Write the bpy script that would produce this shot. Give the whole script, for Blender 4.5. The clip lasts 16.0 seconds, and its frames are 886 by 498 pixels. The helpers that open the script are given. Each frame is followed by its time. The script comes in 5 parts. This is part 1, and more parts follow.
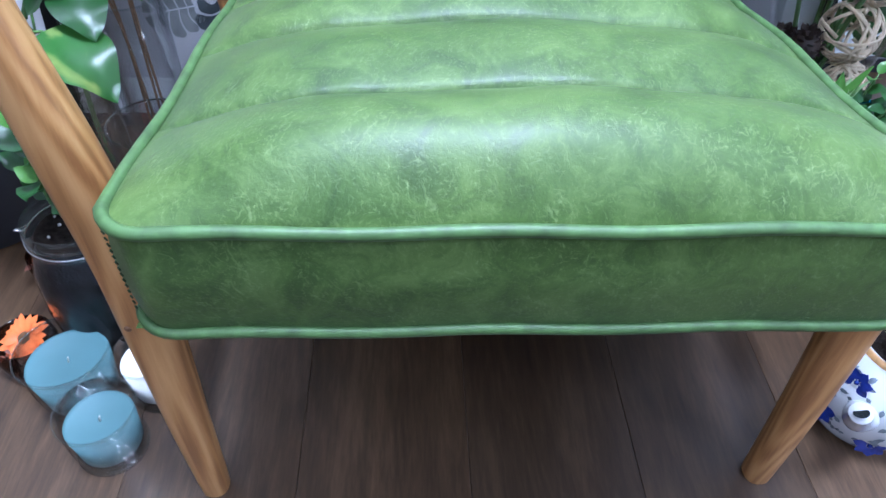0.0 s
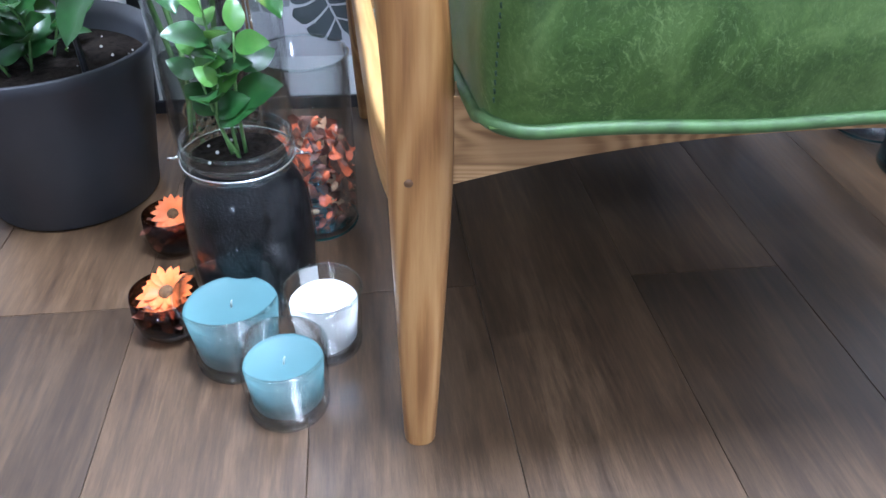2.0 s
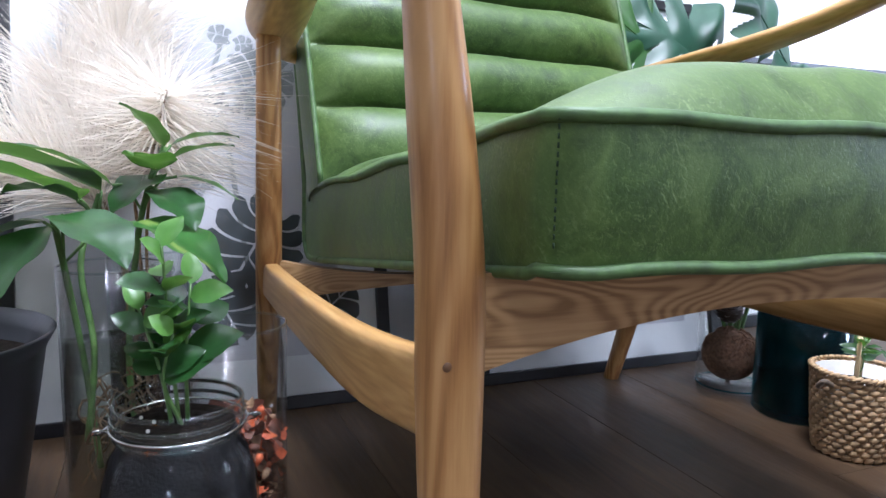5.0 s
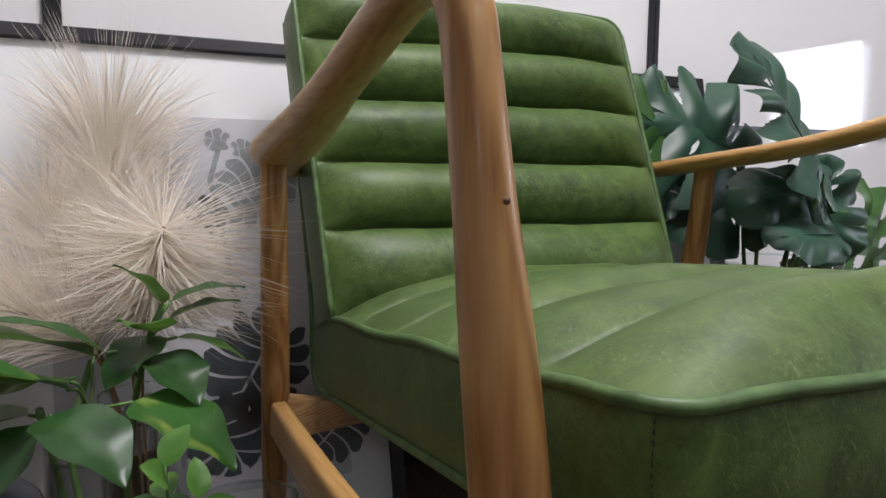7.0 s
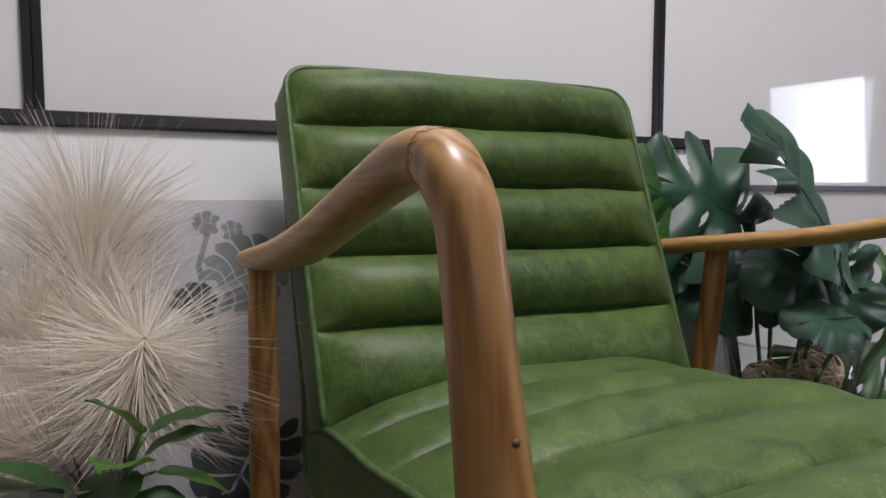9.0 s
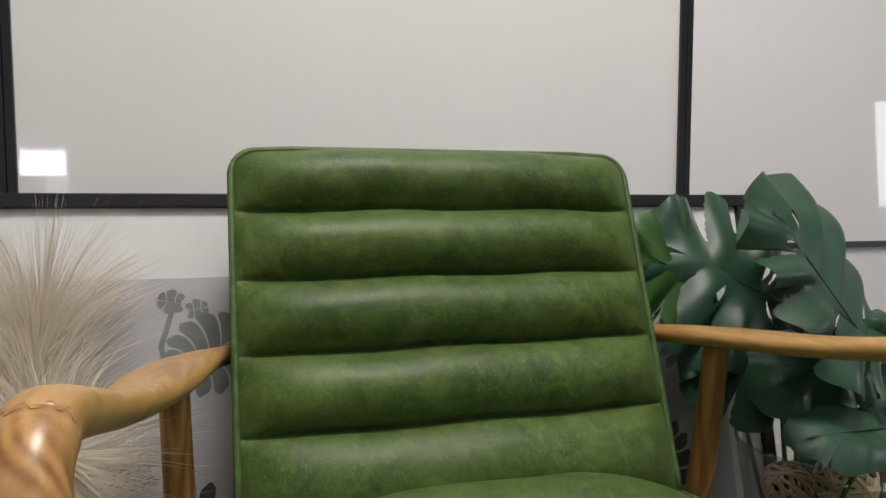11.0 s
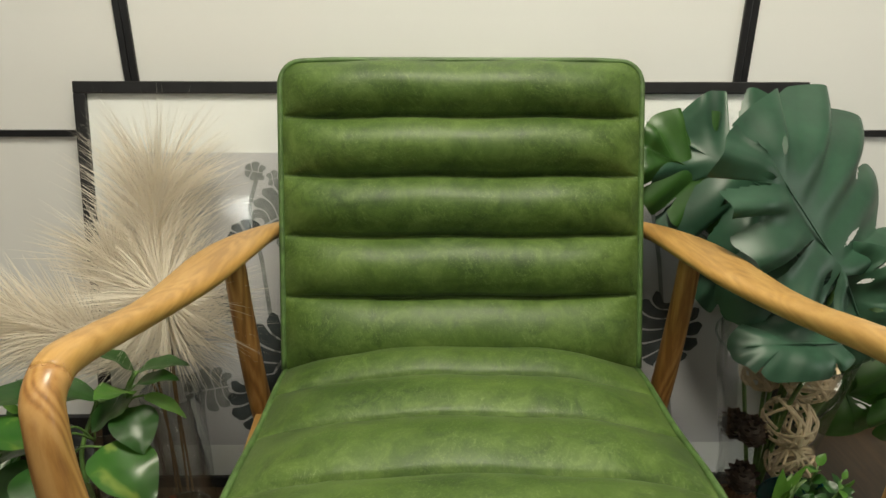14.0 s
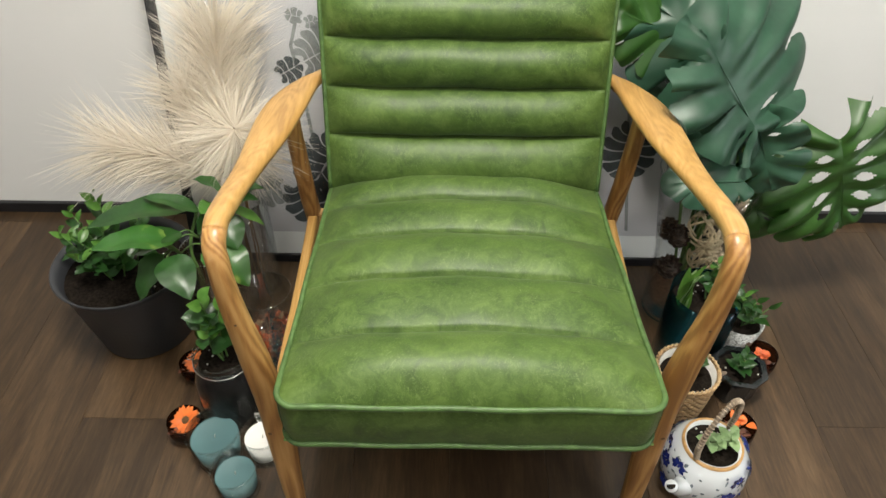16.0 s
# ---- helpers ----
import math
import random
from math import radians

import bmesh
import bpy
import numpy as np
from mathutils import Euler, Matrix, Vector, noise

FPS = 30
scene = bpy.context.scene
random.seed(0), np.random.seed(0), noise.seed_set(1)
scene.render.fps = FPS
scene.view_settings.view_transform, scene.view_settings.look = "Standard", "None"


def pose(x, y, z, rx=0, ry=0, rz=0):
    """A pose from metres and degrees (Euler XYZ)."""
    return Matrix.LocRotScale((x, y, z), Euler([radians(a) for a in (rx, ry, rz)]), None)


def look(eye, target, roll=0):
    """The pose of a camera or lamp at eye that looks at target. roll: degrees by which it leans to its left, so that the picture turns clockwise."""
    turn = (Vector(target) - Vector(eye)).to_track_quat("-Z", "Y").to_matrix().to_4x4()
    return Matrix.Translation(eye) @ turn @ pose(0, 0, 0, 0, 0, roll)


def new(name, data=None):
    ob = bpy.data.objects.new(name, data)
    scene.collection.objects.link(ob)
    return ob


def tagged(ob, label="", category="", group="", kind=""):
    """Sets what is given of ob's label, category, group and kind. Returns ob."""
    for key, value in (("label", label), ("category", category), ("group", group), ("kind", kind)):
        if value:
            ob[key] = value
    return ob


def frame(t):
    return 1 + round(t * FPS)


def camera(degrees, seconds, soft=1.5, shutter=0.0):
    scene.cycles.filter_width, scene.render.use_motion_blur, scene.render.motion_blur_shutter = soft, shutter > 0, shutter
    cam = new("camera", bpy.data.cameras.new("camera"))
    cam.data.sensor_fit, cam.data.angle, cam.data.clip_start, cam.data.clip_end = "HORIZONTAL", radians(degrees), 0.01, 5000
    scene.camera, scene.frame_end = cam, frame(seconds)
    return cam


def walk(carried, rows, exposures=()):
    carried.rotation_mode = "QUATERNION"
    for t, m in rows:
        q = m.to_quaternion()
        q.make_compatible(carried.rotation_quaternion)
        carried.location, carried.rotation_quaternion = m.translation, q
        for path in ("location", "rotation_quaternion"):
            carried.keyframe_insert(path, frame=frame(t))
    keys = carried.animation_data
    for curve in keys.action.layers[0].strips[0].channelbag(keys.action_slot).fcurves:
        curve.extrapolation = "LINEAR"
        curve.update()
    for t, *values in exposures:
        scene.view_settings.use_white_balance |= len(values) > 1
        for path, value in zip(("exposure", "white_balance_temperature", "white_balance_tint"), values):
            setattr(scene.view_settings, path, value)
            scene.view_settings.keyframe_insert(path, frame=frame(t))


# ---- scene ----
cam = camera(65.7, 16.0)
PATH = [
    (0, (-0.082, 0.37, 0.714), (0.002, 1.786, -0.696), 1.9),
    (0.5, (-0.164, 0.355, 0.711), (-0.064, 1.795, -0.674), 2.0),
    (1, (-0.237, 0.346, 0.664), (-0.152, 1.81, -0.695), 1.7),
    (1.5, (-0.292, 0.344, 0.595), (-0.15, 1.867, -0.693), 1.8),
    (2, (-0.341, 0.329, 0.531), (-0.112, 1.888, -0.701), 1.8),
    (2.5, (-0.364, 0.334, 0.467), (0.001, 1.936, -0.673), 1.7),
    (3, (-0.368, 0.333, 0.403), (0.147, 2.017, -0.545), 1.7),
    (3.5, (-0.388, 0.328, 0.375), (0.192, 2.132, -0.266), 1.6),
    (4, (-0.404, 0.327, 0.37), (0.234, 2.174, -0.054), 1.4),
    (4.5, (-0.447, 0.328, 0.389), (0.266, 2.17, 0.071), 1.4),
    (5, (-0.477, 0.336, 0.414), (0.302, 2.158, 0.14), 1.5),
    (7.3, (-0.481, 0.442, 0.555), (0.327, 2.261, 0.354), 0.3),
    (7.5, (-0.478, 0.45, 0.561), (0.329, 2.27, 0.368), 0.3),
    (8, (-0.473, 0.461, 0.591), (0.336, 2.281, 0.408), 0.3),
    (8.5, (-0.466, 0.467, 0.609), (0.343, 2.289, 0.448), 0.1),
    (9, (-0.457, 0.48, 0.635), (0.351, 2.304, 0.483), 0.0),
    (9.5, (-0.435, 0.488, 0.666), (0.369, 2.314, 0.528), -0.1),
    (10, (-0.386, 0.498, 0.711), (0.376, 2.343, 0.581), -0.1),
    (10.2, (-0.363, 0.496, 0.725), (0.367, 2.346, 0.599), -0.1),
    (12.3, (-0.092, 0.447, 0.758), (0.033, 2.434, 0.534), 0.0),
    (12.5, (-0.081, 0.432, 0.766), (0.004, 2.414, 0.507), 0.0),
    (13, (-0.054, 0.38, 0.78), (-0.016, 2.349, 0.432), 0.1),
    (13.5, (-0.052, 0.347, 0.854), (-0.023, 2.273, 0.316), 0.1),
    (14, (-0.043, 0.33, 0.934), (-0.016, 2.184, 0.185), 0.2),
    (14.5, (-0.014, 0.306, 1.008), (0.004, 2.113, 0.152), 0.2),
    (15, (-0.007, 0.264, 1.067), (0.003, 1.995, 0.065), 0.2),
    (15.5, (-0.03, 0.197, 1.166), (-0.041, 1.774, -0.063), 0.2),
    (16, (-0.042, 0.123, 1.226), (-0.04, 1.596, -0.126), 0.8),
]
EXPOSURES = [(0, 1.2, 4520, 19), (1, 1.28, 4550, 17), (2, 1.85, 4700, 14), (3.5, 2.15, 4850, 14), (4.2, 1.85, 5000, 15), (5, 1.2, 5100, 17), (7.3, -0.13, 5950, 18), (9, -0.48, 5950, 19), (10.2, -0.62, 5950, 20), (12.3, -0.14, 7050, 3), (14.5, -0.06, 7050, 2), (15.5, 0.12, 6700, 4), (16, 0.45, 6450, 7)]
walk(cam, [(t, look(eye, target, roll)) for t, eye, target, roll in PATH], EXPOSURES)

# ---- world and light ----
world = bpy.data.worlds.new("world")
scene.world = world
world.use_nodes = True
wn = world.node_tree
sky = wn.nodes.new("ShaderNodeTexSky")
sky.sky_type, sky.sun_disc, sky.sun_elevation, sky.sun_rotation = "NISHITA", False, radians(40), radians(150)
wn.nodes["Background"].inputs["Strength"].default_value = 0.12
wn.links.new(sky.outputs["Color"], wn.nodes["Background"].inputs["Color"])


def area_lamp(name, m, sx, sy, power, colour):
    d = bpy.data.lights.new(name, "AREA")
    d.shape, d.size, d.size_y, d.energy, d.color = "RECTANGLE", sx, sy, power, colour
    ob = new(name, d)
    ob.matrix_world = m
    return ob


COOL, WARM = (0.92, 0.97, 1.0), (1.0, 0.94, 0.84)
area_lamp("window_light", look((2.93, 0.09, 0.98), (0, 0.6, 0.6)), 0.50, 0.54, 9, COOL)
area_lamp("window_light", look((-1.755, -2.98, 1.02), (-1.755, 1, 1.02)), 0.34, 0.18, 4, COOL)
# Panels out of view: first set from seat highlights, others added as fill.
LIGHTS = ((0.04, 0.62, 58), (-1.5, -0.8, 4), (1.4, -0.4, 8), (0.8, -1.9, 7))
for lx, ly, watts in LIGHTS:
    area_lamp("ceiling_light_lamp", pose(lx, ly, 2.655), 0.58, 0.58, watts, WARM)


# ---- materials ----
def nodes_of(name):
    m = bpy.data.materials.new(name)
    m.use_nodes = True
    return m, m.node_tree, m.node_tree.nodes["Principled BSDF"]


def coords(t, scale=(1, 1, 1), turn=(0, 0, 0)):
    c, mp = t.nodes.new("ShaderNodeTexCoord"), t.nodes.new("ShaderNodeMapping")
    mp.inputs["Scale"].default_value = scale
    mp.inputs["Rotation"].default_value = [radians(a) for a in turn]
    t.links.new(c.outputs["Object"], mp.inputs["Vector"])
    return mp.outputs["Vector"]


def noise_tex(t, vec, scale, detail=4.0, rough=0.55, distort=0.0):
    n = t.nodes.new("ShaderNodeTexNoise")
    n.inputs["Scale"].default_value, n.inputs["Detail"].default_value = scale, detail
    n.inputs["Roughness"].default_value, n.inputs["Distortion"].default_value = rough, distort
    t.links.new(vec, n.inputs["Vector"])
    return n.outputs["Fac"]


def ramp(t, fac, *stops):
    r = t.nodes.new("ShaderNodeValToRGB")
    e = r.color_ramp.elements
    while len(e) < len(stops):
        e.new(0.5)
    for k, (p, c) in zip(e, stops):
        k.position, k.color = p, (*c, 1)
    t.links.new(fac, r.inputs["Fac"])
    return r.outputs["Color"]


def mixed(t, fac, a, b, how="MIX"):
    m = t.nodes.new("ShaderNodeMix")
    m.data_type, m.blend_type = "RGBA", how
    for key, v in ((0, fac), (6, a), (7, b)):
        if isinstance(v, (int, float)):
            m.inputs[key].default_value = v
        elif isinstance(v, tuple):
            m.inputs[key].default_value = (*v, 1)
        else:
            t.links.new(v, m.inputs[key])
    return m.outputs[2]


def bump(t, bsdf, height, strength, distance=0.002):
    b = t.nodes.new("ShaderNodeBump")
    b.inputs["Strength"].default_value, b.inputs["Distance"].default_value = strength, distance
    t.links.new(height, b.inputs["Height"])
    t.links.new(b.outputs["Normal"], bsdf.inputs["Normal"])


def maths(t, op, a, b):
    m = t.nodes.new("ShaderNodeMath")
    m.operation = op
    for key, v in ((0, a), (1, b)):
        if isinstance(v, (int, float)):
            m.inputs[key].default_value = v
        else:
            t.links.new(v, m.inputs[key])
    return m.outputs[0]


def plain(name, colour, rough=0.5, metal=0.0, vary=0.15, scale=30, relief=0.1, coat=0.0):
    m, t, b = nodes_of(name)
    v = coords(t)
    n = noise_tex(t, v, scale)
    lo, hi = tuple(c * (1 - vary) for c in colour), tuple(min(1, c * (1 + vary)) for c in colour)
    t.links.new(ramp(t, n, (0.3, lo), (0.7, hi)), b.inputs["Base Color"])
    b.inputs["Roughness"].default_value, b.inputs["Metallic"].default_value = rough, metal
    b.inputs["Coat Weight"].default_value = coat
    if relief:
        bump(t, b, noise_tex(t, v, scale * 6), relief, 0.001)
    return m


def leather_material():
    """Pull-up leather: cloudy tone, fine creases and paler rubbed patches."""
    m, t, b = nodes_of("green_leather")
    v = coords(t)
    big, mid, fine = noise_tex(t, v, 6, 4, 0.6, 0.4), noise_tex(t, v, 30, 6, 0.72, 0.8), noise_tex(t, v, 420, 2)
    tone = ramp(t, big, (0.34, (0.028, 0.058, 0.009)), (0.5, (0.056, 0.102, 0.016)), (0.66, (0.091, 0.146, 0.027)))
    tone = mixed(t, 0.55, tone, ramp(t, mid, (0.34, (0.012, 0.033, 0.005)), (0.5, (0.051, 0.096, 0.016)), (0.66, (0.108, 0.168, 0.042))))
    wob = t.nodes.new("ShaderNodeTexNoise")
    wob.inputs["Scale"].default_value, wob.inputs["Detail"].default_value = 60, 3
    t.links.new(v, wob.inputs["Vector"])
    warp = t.nodes.new("ShaderNodeVectorMath")
    warp.operation = "MULTIPLY_ADD"
    t.links.new(wob.outputs["Color"], warp.inputs[0])
    warp.inputs[1].default_value = (0.014, 0.014, 0.014)
    t.links.new(v, warp.inputs[2])
    lines = []
    for rx, ry, rz, dense in ((10, 25, 20, 1.0), (-30, -40, 100, 1.2), (20, 60, -35, 0.8), (50, -10, 65, 1.1)):
        mp = t.nodes.new("ShaderNodeMapping")
        mp.vector_type = "TEXTURE"
        mp.inputs["Rotation"].default_value = (radians(rx), radians(ry), radians(rz))
        mp.inputs["Scale"].default_value = (0.030 / dense, 0.0028 / dense, 0.0028 / dense)
        t.links.new(warp.outputs[0], mp.inputs["Vector"])
        lines.append(ramp(t, noise_tex(t, mp.outputs[0], 1.0, 3, 0.6), (0.58, (0, 0, 0)), (0.70, (1, 1, 1))))
    lines = [mixed(t, 1.0, lines[0], lines[1], "ADD"), mixed(t, 1.0, lines[2], lines[3], "ADD")]
    crack = mixed(t, 1.0, lines[0], lines[1], "ADD")
    patch = ramp(t, noise_tex(t, v, 17, 5, 0.65, 0.5), (0.36, (0.12, 0.12, 0.12)), (0.70, (1, 1, 1)))
    worn = t.nodes.new("ShaderNodeRGBToBW")
    t.links.new(mixed(t, 1.0, crack, patch, "MULTIPLY"), worn.inputs[0])
    tone = mixed(t, maths(t, "MULTIPLY", worn.outputs[0], 0.34), tone, (0.22, 0.29, 0.115))
    t.links.new(tone, b.inputs["Base Color"])
    t.links.new(ramp(t, mid, (0.3, (0.41, 0.41, 0.41)), (0.7, (0.56, 0.56, 0.56))), b.inputs["Roughness"])
    b.inputs["Specular IOR Level"].default_value = 0.38
    b.inputs["Sheen Weight"].default_value, b.inputs["Sheen Roughness"].default_value = 0.06, 0.45
    lines_bw = t.nodes.new("ShaderNodeRGBToBW")
    t.links.new(crack, lines_bw.inputs[0])
    hgt = maths(t, "ADD", maths(t, "MULTIPLY", fine, 0.4), maths(t, "MULTIPLY", mid, 0.6))
    hgt = maths(t, "SUBTRACT", hgt, maths(t, "MULTIPLY", lines_bw.outputs[0], 0.12))
    bump(t, b, hgt, 0.40, 0.0012)
    return m


def wood_material(name, along, lo, mid_c, hi, bold=0.10, rings=80):
    """Oiled timber: growth rings as contours of a drawn-out field, with fine pores along the grain."""
    m, t, b = nodes_of(name)
    s = {"x": (4.5, 6, 17), "y": (24, 2.2, 24), "z": (17, 17, 2.0)}[along]
    v = coords(t, s)
    fine = coords(t, {"x": (8, 160, 160), "y": (160, 8, 160), "z": (160, 160, 8)}[along])
    field = noise_tex(t, v, 1.0, 1.2, 0.4)
    ring = maths(t, "ADD", maths(t, "MULTIPLY", maths(t, "SINE", maths(t, "MULTIPLY", field, rings), 0.0), 0.5), 0.5)
    n = noise_tex(t, fine, 1.0, 4, 0.6)
    soft = noise_tex(t, v, 0.7, 3, 0.5)
    f = maths(t, "ADD", maths(t, "MULTIPLY", ring, bold), maths(t, "MULTIPLY", n, 0.55 - bold * 0.4))
    f = maths(t, "ADD", f, maths(t, "MULTIPLY", soft, 0.45 - bold * 0.6))
    c = ramp(t, f, (0.36, lo), (0.5, mid_c), (0.64, hi))
    t.links.new(c, b.inputs["Base Color"])
    b.inputs["Roughness"].default_value = 0.40
    b.inputs["Coat Weight"].default_value, b.inputs["Coat Roughness"].default_value = 0.2, 0.18
    bump(t, b, n, 0.10, 0.0005)
    return m


def floor_material():
    m, t, b = nodes_of("dark_floor_plank")
    info = t.nodes.new("ShaderNodeObjectInfo")
    v = coords(t, (9, 0.9, 9))
    off = t.nodes.new("ShaderNodeVectorMath")
    off.operation = "MULTIPLY_ADD"
    t.links.new(info.outputs["Random"], off.inputs[0])
    off.inputs[1].default_value = (37, 91, 13)
    t.links.new(v, off.inputs[2])
    vv = off.outputs[0]
    n, mid, g = noise_tex(t, vv, 1.3, 4, 0.55, 1.6), noise_tex(t, vv, 7, 4, 0.6, 1.0), noise_tex(t, vv, 26, 5, 0.7)
    grain = maths(t, "SINE", maths(t, "MULTIPLY", noise_tex(t, vv, 0.9, 2, 0.45, 0.6), 120.0), 0.0)
    f = maths(t, "ADD", maths(t, "MULTIPLY", n, 0.38), maths(t, "MULTIPLY", g, 0.36))
    f = maths(t, "ADD", f, maths(t, "MULTIPLY", mid, 0.26))
    f = maths(t, "ADD", f, maths(t, "MULTIPLY", grain, 0.022))
    c = ramp(t, f, (0.34, (0.026, 0.0150, 0.0078)), (0.5, (0.058, 0.0355, 0.0180)), (0.66, (0.108, 0.069, 0.036)))
    shade = ramp(t, info.outputs["Random"], (0.0, (0.66, 0.64, 0.62)), (1.0, (1.30, 1.26, 1.22)))
    c = mixed(t, 1.0, c, shade, "MULTIPLY")
    t.links.new(c, b.inputs["Base Color"])
    t.links.new(ramp(t, g, (0.3, (0.33, 0.33, 0.33)), (0.7, (0.5, 0.5, 0.5))), b.inputs["Roughness"])
    bump(t, b, g, 0.15, 0.0008)
    return m


def thin_glass(name, tint=(0.97, 0.985, 0.98), gloss=1.0):
    m, t, b = nodes_of(name)
    t.nodes.remove(b)
    tr, gl, mx = (t.nodes.new("ShaderNodeBsdf" + k) for k in ("Transparent", "Glossy", "Diffuse"))
    t.nodes.remove(mx)
    mx = t.nodes.new("ShaderNodeMixShader")
    fr = t.nodes.new("ShaderNodeLayerWeight")
    fr.inputs["Blend"].default_value = 0.5
    tr.inputs["Color"].default_value = (*tint, 1)
    gl.inputs["Roughness"].default_value = 0.03
    t.links.new(maths(t, "ADD", maths(t, "MULTIPLY", maths(t, "POWER", fr.outputs["Facing"], 4.5), 0.62 * gloss), 0.013 * gloss), mx.inputs["Fac"])
    t.links.new(tr.outputs[0], mx.inputs[1])
    t.links.new(gl.outputs[0], mx.inputs[2])
    t.links.new(mx.outputs[0], t.nodes["Material Output"].inputs["Surface"])
    return m


def let_through(t, b, colour, amount):
    """Thin blades glow with the light that falls on their far side."""
    tl, mx = t.nodes.new("ShaderNodeBsdfTranslucent"), t.nodes.new("ShaderNodeMixShader")
    t.links.new(mixed(t, 0.5, colour, (0.22, 0.42, 0.05)), tl.inputs["Color"])
    mx.inputs["Fac"].default_value = amount
    t.links.new(b.outputs[0], mx.inputs[1])
    t.links.new(tl.outputs[0], mx.inputs[2])
    t.links.new(mx.outputs[0], t.nodes["Material Output"].inputs["Surface"])


def leaf_material(name, dark, light, rough=0.35, vein=18, through_amount=0.22):
    m, t, b = nodes_of(name)
    v = coords(t)
    n = noise_tex(t, v, vein, 4)
    g = noise_tex(t, v, vein * 7, 3)
    c = ramp(t, maths(t, "ADD", maths(t, "MULTIPLY", n, 0.75), maths(t, "MULTIPLY", g, 0.25)), (0.34, dark), (0.66, light))
    t.links.new(c, b.inputs["Base Color"])
    b.inputs["Roughness"].default_value = rough
    bump(t, b, g, 0.15, 0.001)
    let_through(t, b, c, through_amount)
    return m


def variegated_material():
    m, t, b = nodes_of("pothos_leaf")
    v = coords(t)
    n = noise_tex(t, v, 16, 3, 0.5, 0.6)
    c = ramp(t, n, (0.3, (0.025, 0.10, 0.02)), (0.58, (0.045, 0.14, 0.025)), (0.72, (0.28, 0.36, 0.08)))
    t.links.new(c, b.inputs["Base Color"])
    b.inputs["Roughness"].default_value = 0.3
    let_through(t, b, c, 0.22)
    return m


LEATHER = leather_material()
PIPING = plain("green_piping", (0.062, 0.118, 0.032), 0.52, vary=0.35, scale=60)
HONEY = ((0.31, 0.165, 0.046), (0.42, 0.238, 0.072), (0.50, 0.300, 0.105))
WOOD_Y, WOOD_Z = wood_material("oak_arm", "y", *HONEY, 0.09), wood_material("oak_post", "z", (0.23, 0.105, 0.030), (0.36, 0.182, 0.055), (0.45, 0.255, 0.092), 0.20, 95)
WOOD_X = wood_material("oak_rail", "x", (0.26, 0.14, 0.052), (0.43, 0.26, 0.11), (0.53, 0.34, 0.155), 0.20, 165)
JOINT = wood_material("oak_joint", "x", (0.22, 0.1, 0.03), (0.34, 0.16, 0.055), (0.42, 0.22, 0.08))
KNOT = plain("wood_knot", (0.12, 0.06, 0.025), 0.5)
THREAD = plain("dark_thread", (0.02, 0.05, 0.02), 0.7)
FLOOR = floor_material()
# Joints paler than the planks, their bevel highlight put into the colour.
SUBFLOOR = plain("floor_joint", (0.10, 0.078, 0.06), 0.8)
BLACK = plain("black_frame_paint", (0.012, 0.012, 0.014), 0.35, vary=0.3, scale=40)
PANEL = plain("white_gloss_panel", (0.80, 0.80, 0.80), 0.03, vary=0.015, scale=3, relief=0.0)
# Guessed grey for the walls out of view, kept dark against bounced light.
ROOM = plain("grey_room_paint", (0.32, 0.31, 0.30), 0.8, vary=0.04, scale=4)
WALL = plain("white_wall_paint", (0.78, 0.78, 0.77), 0.75, vary=0.03, scale=5)
MAT_BOARD = plain("white_mat_board", (0.82, 0.82, 0.82), 0.8, vary=0.02, scale=9)
PAPER = plain("pale_grey_print", (0.55, 0.54, 0.57), 0.7, vary=0.05, scale=6)
INK = plain("charcoal_ink", (0.055, 0.065, 0.07), 0.6, vary=0.45, scale=22)
INK_PALE = plain("faded_ink", (0.24, 0.25, 0.25), 0.6, vary=0.35, scale=20)
GLASS = thin_glass("clear_glass", (0.985, 0.992, 0.99), 1.4)
PANE = thin_glass("picture_glass", (0.96, 0.97, 0.97), 1.6)
RIM = thin_glass("glass_edge", (0.92, 0.96, 0.96), 3.2)
JAR_GLASS = thin_glass("jar_glass", (0.97, 0.985, 0.98), 1.8)
BLUE_GLASS = thin_glass("teal_glass", (0.16, 0.52, 0.62), 1.6)
BROWN_GLASS = thin_glass("brown_glass", (0.40, 0.28, 0.22), 1.6)
BLUE_EDGE = thin_glass("blue_glass_edge", (0.35, 0.72, 0.82), 2.2)
WATER = thin_glass("water", (0.80, 0.82, 0.76), 1.0)
WAX_BLUE = plain("teal_wax", (0.085, 0.168, 0.178), 0.45, vary=0.06, scale=20)
WAX_WHITE = plain("white_wax", (0.80, 0.79, 0.76), 0.45, vary=0.03, scale=20)
WICK = plain("wick", (0.5, 0.5, 0.46), 0.8)
POT_GREY = plain("grey_plastic", (0.034, 0.036, 0.042), 0.45, vary=0.08, scale=12)
SOIL = plain("dark_soil", (0.012, 0.009, 0.007), 0.95, vary=0.8, scale=160, relief=0.8)
SOIL.node_tree.nodes["Principled BSDF"].inputs["Specular IOR Level"].default_value = 0.08
JAR_SOIL = plain("wet_soil", (0.010, 0.0098, 0.0105), 0.40, vary=0.95, scale=55, relief=0.7)
JAR_SOIL.node_tree.nodes["Principled BSDF"].inputs["Specular IOR Level"].default_value = 0.15
PERLITE = plain("perlite", (0.6, 0.58, 0.54), 0.8)
STEEL = plain("steel_wire", (0.62, 0.62, 0.62), 0.22, 1.0, vary=0.1)
ORANGE = plain("orange_petal", (0.74, 0.165, 0.028), 0.55, vary=0.2, scale=60)
FLOWER_HEART = plain("flower_heart", (0.10, 0.05, 0.015), 0.8, vary=0.5, scale=400)
